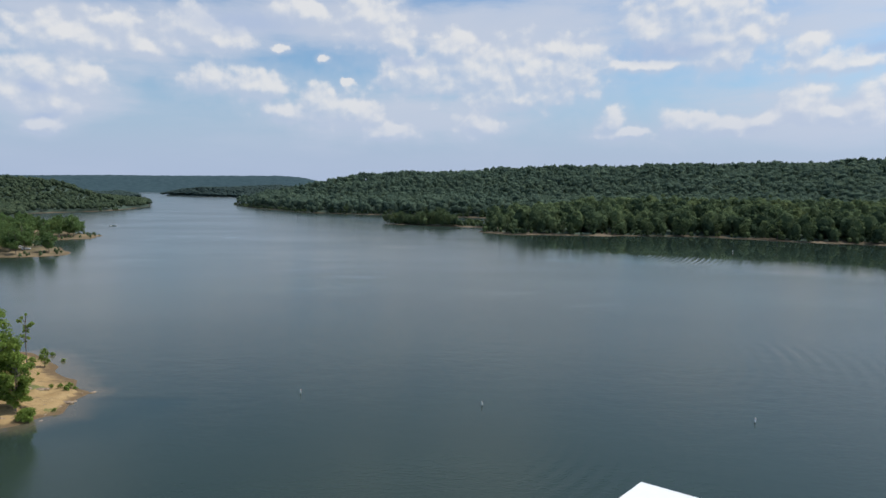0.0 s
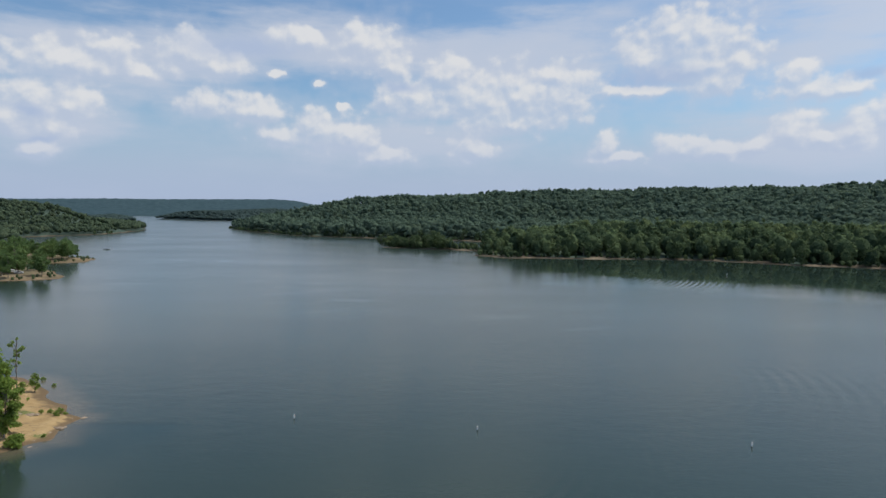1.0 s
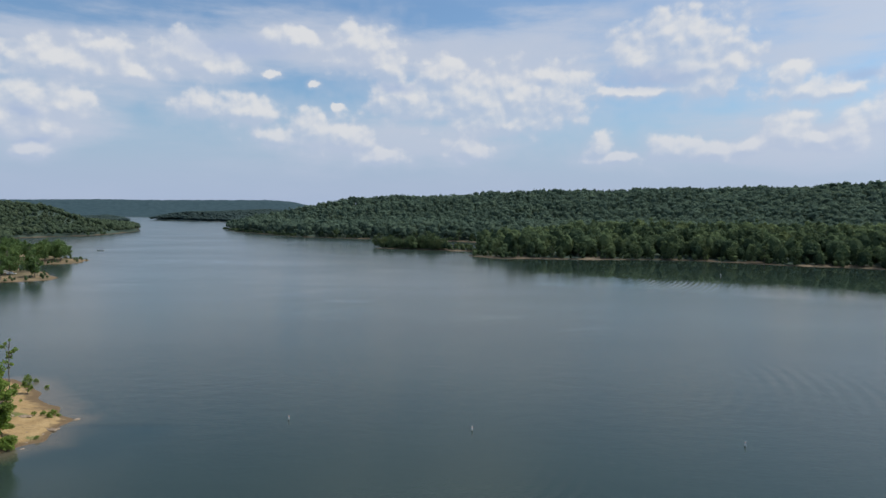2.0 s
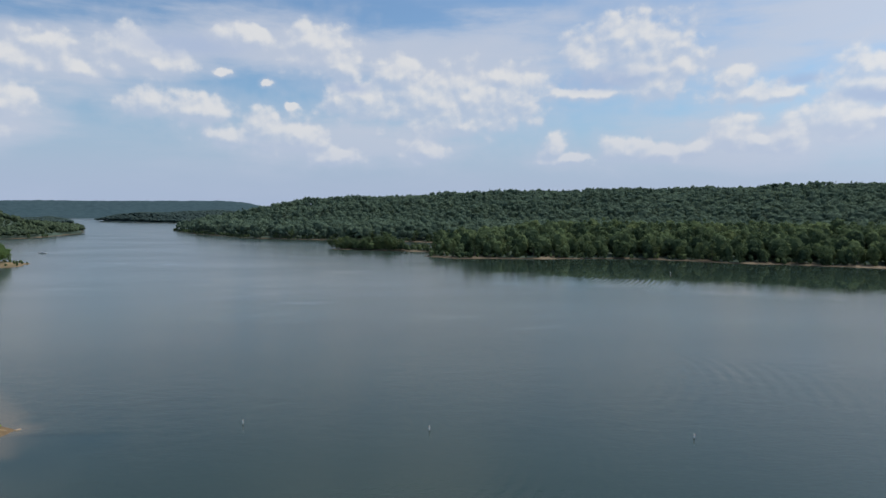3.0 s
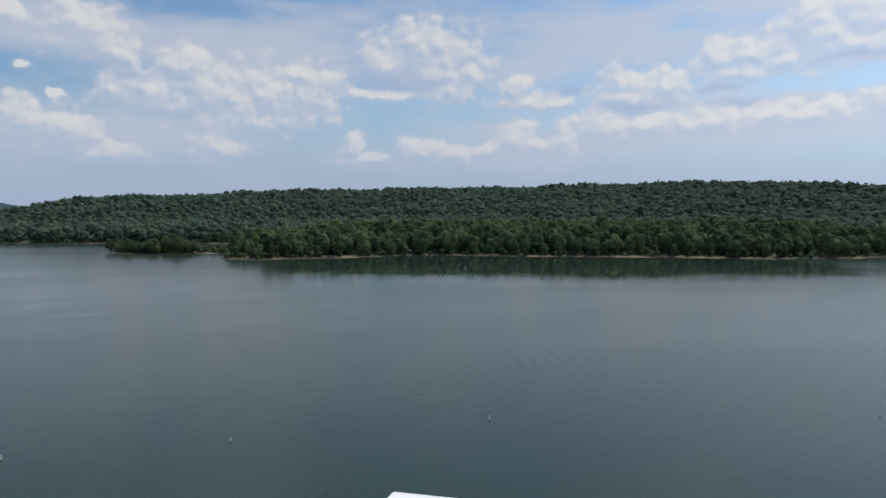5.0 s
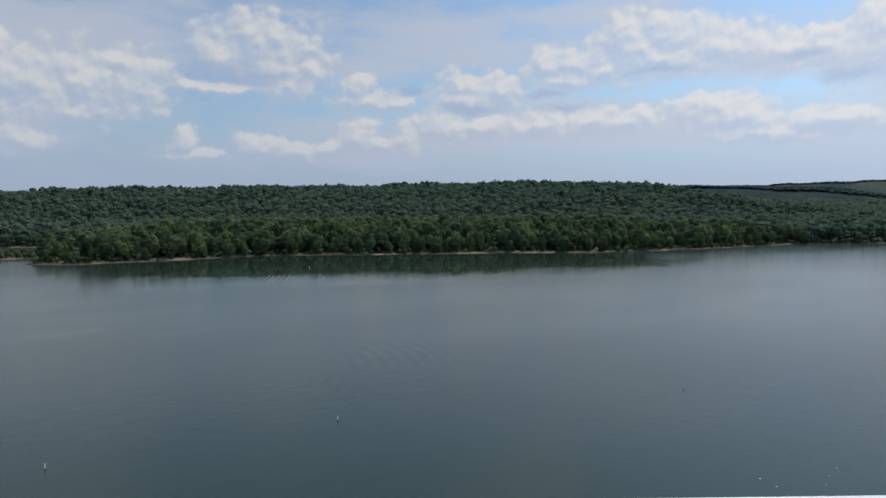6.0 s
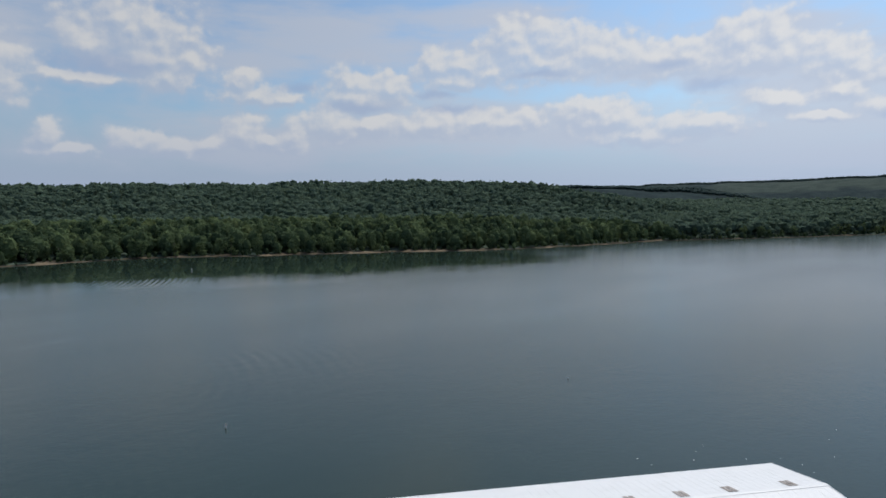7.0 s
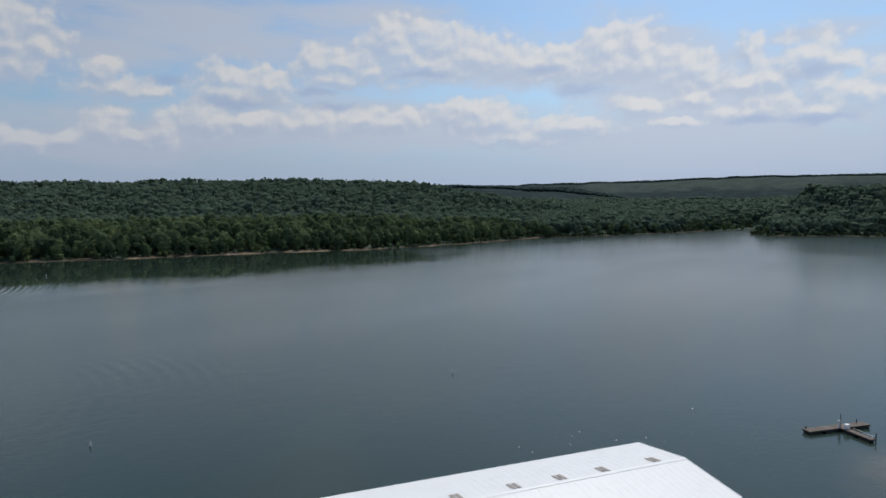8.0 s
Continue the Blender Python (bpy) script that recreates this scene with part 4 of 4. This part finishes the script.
def make_point_trees():
    """Trees and bushes on the sandy point."""
    for seed, tall, wide, low, n, size, label, lobes, lean, x, y in (
            (81, 19.5, 0.25, 0.05, 9500, 0.18, "tall leafy tree with layered limbs on the sandy point", 95, -0.02, -69.5, 93.0),
            (82, 17.0, 0.20, 0.14, 10000, 0.19, "tall green tree behind the shoreline sand", 80, 0.0, -75.5, 97.5),
            (83, 11.5, 0.12, 0.40, 260, 0.19, "thin sparse tree with a long bare trunk", 9, 0.05, -79.6, 117.2),
            (84, 3.9, 0.24, 0.15, 420, 0.15, "small dark shrubby tree on open sand", 8, 0.0, -77.2, 119.1),
            (85, 1.9, 0.75, 0.12, 1500, 0.13, "low rounded green bush beside the water", 10, 0.0, -62.3, 91.6),
            (86, 9.5, 0.32, 0.10, 4200, 0.17, "young leafy tree at the edge of the sand", 44, 0.06, -65.8, 94.2),
            (87, 7.5, 0.22, 0.10, 1500, 0.2, "slim young tree with open branches", 18, 0.04, -76.0, 108.5),
            (88, 4.2, 0.34, 0.08, 900, 0.17, "spreading bush with pale green leaves", 9, 0.0, -81.5, 112.5)):
        plant(make_tree(seed, tall, wide, low, n, size, LEAF_NEAR, label, lobes, "feathery" if tall > 9 and lobes > 10 else "open" if tall > 5 else "broad", lean), x, y, 0.0, 1.0, True)
    tuft = make_tree(90, 1.0, 0.5, 0.1, 160, 0.1, LEAF_NEAR, "small wild shrub rooted in sandy soil", 6, group="shrubs on the sandy point")
    r = random.Random(9)
    for i, (x, y, k) in enumerate(((-65.0, 106.6, 1.1), (-66.2, 106.0, 0.9), (-67.4, 105.6, 0.8), (-64.2, 104.6, 1.0), (-63.6, 106.1, 0.7), (-72.3, 107.5, 1.0),
                                   (-81.0, 121.5, 1.3), (-71.0, 103.0, 0.7), (-60.6, 95.4, 0.6), (-76.6, 124.0, 0.8), (-81.5, 128.5, 0.9), (-79.0, 114.5, 1.5), (-74.5, 113.0, 0.6))):
        plant(tuft, x, y, r.uniform(0, 6), k, i == 0)
    stone = thing("rock", "flat brown rock half bedded in the sandy shore", "rock", group="rocks on the sandy point")
    bm = bmesh.new()
    bmesh.ops.create_icosphere(bm, subdivisions=2, radius=0.5)
    for v in bm.verts:
        v.co = Vector((v.co.x * 1.3, v.co.y * 0.8, v.co.z * 0.45)) * (1 + 0.35 * noise.noise(v.co * 2.3))
    part("stone", bm, ROCK, stone)
    for i in range(26):
        if i < 6:
            x, y, k = ((-60.9, 99.7, 1.3), (-60.4, 100.4, 0.8), (-59.9, 105.1, 1.0), (-69.9, 103.2, 1.6), (-68.2, 103.9, 1.4), (-67.6, 104.3, 1.0))[i]
        else:
            x, y, k = r.uniform(-72, -60), r.uniform(91, 106), r.uniform(0.35, 0.9)
        m = at_ground(x, y, r.uniform(0, 6.28), 1.0)
        m.translation.z = max(m.translation.z, -0.08)
        ob = stone if i == 0 else copy_thing(stone, m)
        if i == 0:
            ob.matrix_world = m
        ob.scale = (k, k, k)


make_point_trees()


# ---- the covered boat dock ----
DOCK_LONG, DOCK_HALF, EAVE, RIDGE = 73.4, 8.25, 4.0, 5.1
DOCK_AT = Matrix.Translation((80.7, 22.31, 0)) @ Matrix.Rotation(math.atan2(-0.58468, 0.81126), 4, "Z")   # x along the eave, y towards the lake


def make_boat_dock():
    dock = thing("boat_dock", "long white metal-roofed floating boat dock on the lake", "boat dock", DOCK_AT)
    n, step = 80, DOCK_LONG / 80
    slope = math.hypot(DOCK_HALF, RIDGE - EAVE)
    tilt = math.atan2(RIDGE - EAVE, DOCK_HALF)
    # one sheet of ribbed roofing, from eave to ridge
    bm = bmesh.new()
    prof = [(0.0, 0.0), (0.02, 0.012), (0.06, 0.012), (0.08, 0.0), (0.30, 0.0), (0.31, 0.004), (0.34, 0.004), (0.35, 0.0), (0.58, 0.0), (0.59, 0.004), (0.62, 0.004), (0.63, 0.0), (step + 0.002, 0.0)]
    lo = [bm.verts.new((x, -0.25, z)) for x, z in prof]
    hi = [bm.verts.new((x, slope, z)) for x, z in prof]
    for i in range(len(prof) - 1):
        bm.faces.new((lo[i], lo[i + 1], hi[i + 1], hi[i]))
    sheet = bpy.data.meshes.new("roof_panel")
    bm.to_mesh(sheet)
    bm.free()
    sheet.materials.append(ROOF)
    for side in (0, 1):
        for i in range(n):
            ob = new("roof_panel", sheet)
            ob.parent = dock
            if side == 0:
                ob.matrix_local = Matrix.Translation((-(i + 1) * step, 0, EAVE)) @ Matrix.Rotation(math.pi, 4, "Z") @ Matrix.Translation((-step, 0, 0)) @ Matrix.Rotation(tilt, 4, "X")
            else:
                ob.matrix_local = Matrix.Translation((-(i + 1) * step, -2 * DOCK_HALF, EAVE)) @ Matrix.Rotation(tilt, 4, "X")
    bm = bmesh.new()
    for s in (-1, 1):
        made = bmesh.ops.create_cube(bm, size=1.0, matrix=Matrix.Translation((-DOCK_LONG / 2, -DOCK_HALF + s * 0.17, RIDGE + 0.012)) @ Matrix.Rotation(-s * tilt, 4, "X") @ Matrix.Diagonal((DOCK_LONG + 0.1, 0.35, 0.008, 1)))
    part("ridge_cap", bm, ROOF, dock)
    for y in (0.26, -2 * DOCK_HALF - 0.26):
        part("eave_trim", box(bmesh.new(), (DOCK_LONG + 0.1, 0.05, 0.26), (-DOCK_LONG / 2, y, EAVE - 0.14), 0.01), ROOF, dock)
    for x in (0.03, -DOCK_LONG - 0.03):
        bm = bmesh.new()
        pts = [(0, 0.2, EAVE - 0.25), (0, -DOCK_HALF, RIDGE - 0.28), (0, -2 * DOCK_HALF - 0.2, EAVE - 0.25), (0, -2 * DOCK_HALF - 0.2, EAVE + 0.02), (0, -DOCK_HALF, RIDGE + 0.05), (0, 0.2, EAVE + 0.02)]
        f = bm.faces.new([bm.verts.new(p) for p in pts])
        ext = bmesh.ops.extrude_face_region(bm, geom=[f])["geom"]
        bmesh.ops.translate(bm, verts=[v for v in ext if isinstance(v, bmesh.types.BMVert)], vec=(0.06, 0, 0))
        ob = part("gable_trim", bm, ROOF, dock)
        ob.location = (x - 0.03, 0, 0)
    # skylights near the ridge on the lake side, two corrugated sheets each
    for x in [-3.6, -10.7, -16.3, -22.0, -28.7] + [-34.8 - 6.1 * i for i in range(6)]:
        for k in (-1, 1):
            bm = bmesh.new()
            for c in range(4):
                box(bm, (0.115, 1.7, 0.03), ((c - 1.5) * 0.12, 0, 0), 0.01)
            ob = part("skylight", bm, SKYLIGHT, dock, "grey-brown translucent sheet")
            ob.matrix_local = Matrix.Translation((x + k * 0.31, -6.95, EAVE + (RIDGE - EAVE) * 6.95 / DOCK_HALF + 0.055)) @ Matrix.Rotation(-tilt, 4, "X")
    # posts, walkways and floats under the roof
    for i in range(13):
        x = -0.4 - i * (DOCK_LONG - 0.8) / 12
        for y in (-0.3, -DOCK_HALF, -2 * DOCK_HALF + 0.3):
            top = EAVE - 0.1 if y != -DOCK_HALF else RIDGE - 0.1
            part("post", box(bmesh.new(), (0.12, 0.12, top - 0.5), (x, y, (top + 0.5) / 2), 0.01), STEEL, dock)
        if i % 2 == 0:
            part("finger_walkway", box(bmesh.new(), (1.0, 2 * DOCK_HALF - 2, 0.16), (x - (0.5 if i == 0 else -0.5 if i == 12 else 0), -DOCK_HALF, 0.46), 0.02), PLANK, dock)
            part("float", box(bmesh.new(), (0.9, 2 * DOCK_HALF - 2.2, 0.6), (x - (0.5 if i == 0 else -0.5 if i == 12 else 0), -DOCK_HALF, 0.08), 0.05), BLACK, dock)
    part("main_walkway", box(bmesh.new(), (DOCK_LONG, 1.8, 0.16), (-DOCK_LONG / 2, -2 * DOCK_HALF + 0.2, 0.47), 0.02), PLANK, dock)
    part("float", box(bmesh.new(), (DOCK_LONG - 0.4, 1.6, 0.6), (-DOCK_LONG / 2, -2 * DOCK_HALF + 0.2, 0.08), 0.05), BLACK, dock)


make_boat_dock()


# ---- the open T-shaped dock ----
def make_t_dock():
    c = Vector((112.2, 1.0, 0))
    dock = thing("floating_dock", "weathered grey-brown wooden floating dock with two arms", "dock", Matrix.Translation(c) @ Matrix.Rotation(math.atan2(-8.2, 8.9), 4, "Z"))
    # planks across the long platform, x along it
    half = 5.75
    me_a = bpy.data.meshes.new("plank")
    box_bm = box(bmesh.new(), (0.18, 1.5, 0.05), (0, 0, 0), 0.008)
    box_bm.to_mesh(me_a), box_bm.free()
    me_a.materials.append(PLANK)
    r = random.Random(4)
    i = 0
    while -half + 0.1 + i * 0.19 < half:
        ob = new("plank", me_a)
        ob.parent = dock
        ob.location = (-half + 0.1 + i * 0.19, r.uniform(-0.02, 0.02), 0.52 + r.uniform(-0.004, 0.004))
        i += 1
    part("frame", box(bmesh.new(), (2 * half, 1.42, 0.22), (0, 0, 0.38), 0.02), DARKWOOD, dock)
    for x in (-4.5, -1.5, 1.5, 4.5):
        part("float", box(bmesh.new(), (2.2, 1.3, 0.5), (x, 0, 0.05), 0.06), BLACK, dock)
    me_b = bpy.data.meshes.new("plank")
    box_bm = box(bmesh.new(), (1.15, 0.18, 0.05), (0, 0, 0), 0.008)
    box_bm.to_mesh(me_b), box_bm.free()
    me_b.materials.append(PLANK)
    for j in range(26):
        ob = new("plank", me_b)
        ob.parent = dock
        ob.location = (0.6 + r.uniform(-0.02, 0.02), -0.86 - j * 0.19, 0.5 + r.uniform(-0.004, 0.004))
    part("frame", box(bmesh.new(), (1.08, 4.9, 0.22), (0.6, -3.22, 0.36), 0.02), DARKWOOD, dock)
    for y in (-2.0, -4.5):
        part("float", box(bmesh.new(), (1.0, 1.8, 0.5), (0.6, y, 0.04), 0.06), BLACK, dock)
    part("pile", tube(bmesh.new(), [((0.5, -0.2, -2.0), 0.07), ((0.5, -0.2, 2.5), 0.055), ((0.5, -0.2, 2.54), 0.02)]), DARKWOOD, dock, "dark leaning mooring pile")
    part("pile", tube(bmesh.new(), [((1.25, -5.55, -2.0), 0.08), ((1.25, -5.55, 1.3), 0.07), ((1.25, -5.55, 1.33), 0.03)]), DARKWOOD, dock)
    part("pile", tube(bmesh.new(), [((4.3, 0.5, 0.3), 0.07), ((4.3, 0.5, 1.15), 0.07), ((4.3, 0.5, 1.18), 0.03)]), DARKWOOD, dock)
    part("bollard", tube(bmesh.new(), [((-5.2, 0.6, 0.5), 0.11), ((-5.2, 0.6, 0.85), 0.11), ((-5.2, 0.6, 0.87), 0.16), ((-5.2, 0.6, 0.93), 0.14)]), DARKWOOD, dock)
    part("handrail", tube(bmesh.new(), [((1.12, -1.9, 0.85), 0.03), ((1.12, -5.4, 0.7), 0.03)], 8), WHITE, dock, "pale painted handrail")
    for y in (-2.0, -3.6, -5.2):
        part("rail_post", tube(bmesh.new(), [((1.12, y, 0.45), 0.025), ((1.12, y, 0.80), 0.025)], 8), WHITE, dock)
    locker = thing("dock_locker", "white plastic storage locker on the wooden dock", "locker", dock.matrix_world @ Matrix.Translation((0.7, -1.15, 0.53)))
    part("body", box(bmesh.new(), (0.62, 0.55, 0.6), (0, 0, 0.3), 0.03), WHITE, locker)
    part("lid", box(bmesh.new(), (0.68, 0.61, 0.09), (0, 0, 0.64), 0.035), WHITE, locker)
    pump = thing("pump_box", "narrow white utility pedestal on the wooden dock", "utility box", dock.matrix_world @ Matrix.Translation((-0.1, -0.5, 0.55)))
    part("body", box(bmesh.new(), (0.24, 0.24, 1.05), (0, 0, 0.525), 0.03), WHITE, pump)
    part("cap", box(bmesh.new(), (0.3, 0.3, 0.07), (0, 0, 1.08), 0.02), STEEL, pump)


make_t_dock()


# ---- marker buoys ----
def make_buoys():
    buoy = thing("marker_buoy", "white spar buoy with a dark waterline floating upright", "buoy", group="marker buoys")
    part("body", tube(bmesh.new(), [((0, 0, 0.18), 0.13), ((0, 0, 1.0), 0.13), ((0, 0, 1.06), 0.10), ((0, 0, 1.08), 0.02)], 14), WHITE, buoy)
    part("collar", tube(bmesh.new(), [((0, 0, -0.35), 0.14), ((0, 0, 0.0), 0.17), ((0, 0, 0.16), 0.17), ((0, 0, 0.19), 0.13)], 14), BLACK, buoy, "dark weed-stained float collar")
    part("band", tube(bmesh.new(), [((0, 0, 0.86), 0.135), ((0, 0, 0.95), 0.135)], 14), ORANGE, buoy, "faded orange band")
    spots = [(-24.5, 105.2, 0.06, 0.72), (6.2, 100.0, -0.05, 0.72), (47.2, 93.5, 0.08, 0.72), (108.9, 68.9, 0.05, 0.6), (162.7, 357.1, 0.0, 1.1)]
    for i, (x, y, lean, size) in enumerate(spots):
        m = Matrix.Translation((x, y, 0)) @ Matrix.Rotation(lean, 4, "Y")
        ob = buoy if i == 0 else copy_thing(buoy, m)
        ob.matrix_world = m
        ob.scale = (size, size, size)


make_buoys()


# ---- a small motorboat out on the lake ----
def make_boat():
    boat = thing("motorboat", "small dark and white open motorboat under way", "boat", Matrix.Translation((-291, 549.7, 0)) @ Matrix.Rotation(0.15, 4, "Z"))
    bm = bmesh.new()
    rows = []
    for x, half, keel in ((-2.7, 0.95, -0.15), (-1.0, 1.05, -0.2), (1.0, 1.0, -0.2), (2.2, 0.62, -0.1), (3.0, 0.08, 0.3)):
        rows.append([bm.verts.new(p) for p in ((x, -half, 0.65), (x, -half * 0.8, 0.1), (x, 0, keel), (x, half * 0.8, 0.1), (x, half, 0.65), (x, half * 0.8, 0.6), (x, 0, 0.35), (x, -half * 0.8, 0.6))])
    for a, b in zip(rows, rows[1:]):
        for k in range(8):
            bm.faces.new((a[k], a[(k + 1) % 8], b[(k + 1) % 8], b[k]))
    bm.faces.new(rows[0]), bm.faces.new(rows[-1][::-1])
    part("hull", bm, WHITE, boat, "white hull")
    part("deck", box(bmesh.new(), (1.6, 1.3, 0.12), (1.4, 0, 0.66), 0.04), DARKWOOD, boat)
    part("console", box(bmesh.new(), (0.6, 0.8, 0.6), (0.0, 0.3, 0.85), 0.08), BLACK, boat)
    for y in (-0.45, 0.45):
        part("seat", box(bmesh.new(), (0.5, 0.5, 0.5), (-0.9, y, 0.75), 0.08), BLACK, boat)
    bm = box(bmesh.new(), (0.5, 0.4, 0.55), (-3.0, 0, 0.85), 0.1)
    box(bm, (0.2, 0.15, 0.8), (-3.0, 0, 0.25), 0.03)
    part("outboard_motor", bm, BLACK, boat)


make_boat()


# ---- cars parked under the trees of the west point ----
def make_car(paint, label, x, y, turn):
    car = thing("car", label, "car", at_ground(x, y, turn))
    bm = bmesh.new()
    side = [(-2.2, 0.35), (2.2, 0.35), (2.25, 0.7), (1.2, 0.88), (0.55, 1.38), (-1.1, 1.42), (-1.9, 0.95), (-2.25, 0.85)]
    f = bm.faces.new([bm.verts.new((px, -0.85, pz)) for px, pz in side])
    ext = bmesh.ops.extrude_face_region(bm, geom=[f])["geom"]
    bmesh.ops.translate(bm, verts=[v for v in ext if isinstance(v, bmesh.types.BMVert)], vec=(0, 1.7, 0))
    bmesh.ops.recalc_face_normals(bm, faces=bm.faces)
    bmesh.ops.bevel(bm, geom=list(bm.edges), offset=0.07, segments=2, affect="EDGES")
    part("body", bm, paint, car)
    for s in (-1, 1):
        part("side_window", box(bmesh.new(), (1.5, 0.03, 0.36), (-0.35, s * 0.855, 1.12), 0.01), BLACK, car, "dark side window")
    part("windscreen", box(bmesh.new(), (0.05, 1.4, 0.5), (0, 0, 0), 0.01), BLACK, car, "dark windscreen").matrix_local = Matrix.Translation((0.9, 0, 1.14)) @ Matrix.Rotation(-0.92, 4, "Y")
    for wx in (-1.4, 1.4):
        for s in (-1, 1):
            tyre = part("wheel", tube(bmesh.new(), [((wx, s * 0.70, 0.33), 0.33), ((wx, s * 0.90, 0.33), 0.33)], 16), BLACK, car)
            part("rim", tube(bmesh.new(), [((wx, s * 0.89, 0.33), 0.2), ((wx, s * 0.915, 0.33), 0.18)], 12), STEEL, tyre)


make_car(WHITE, "white car parked on the grass under trees", -229, 337, 0.5)
make_car(CAR_PAINT, "dark grey car parked beside the lakeside trees", -237, 342, 0.3)
make_car(WHITE, "white car parked on the gravel by tree trunks", -222, 331, 0.6)
make_car(WHITE, "white car parked deep among lakeside trees", -262, 412, 0.8)


# ---- foam and bits of drift on the water ----
def make_flecks():
    r = random.Random(12)
    bm = bmesh.new()
    for _ in range(15):
        x, y = r.uniform(78, 104), r.uniform(6, 40)
        if (x - 80.7) * -0.58468 + (y - 22.31) * -0.81126 > -2:
            x, y = x + 10, y + 14
        k = r.uniform(0.04, 0.075)
        bmesh.ops.create_icosphere(bm, subdivisions=1, radius=k, matrix=Matrix.Translation((x, y, 0.01)) @ Matrix.Diagonal((1.6, 1.0, 0.4, 1)))
    me = bpy.data.meshes.new("foam_fleck")
    bm.to_mesh(me), bm.free()
    me.materials.append(WHITE)
    tagged(new("foam_flecks", me), "scattered white foam flecks floating on the lake", "foam", kind="stuff")


make_flecks()
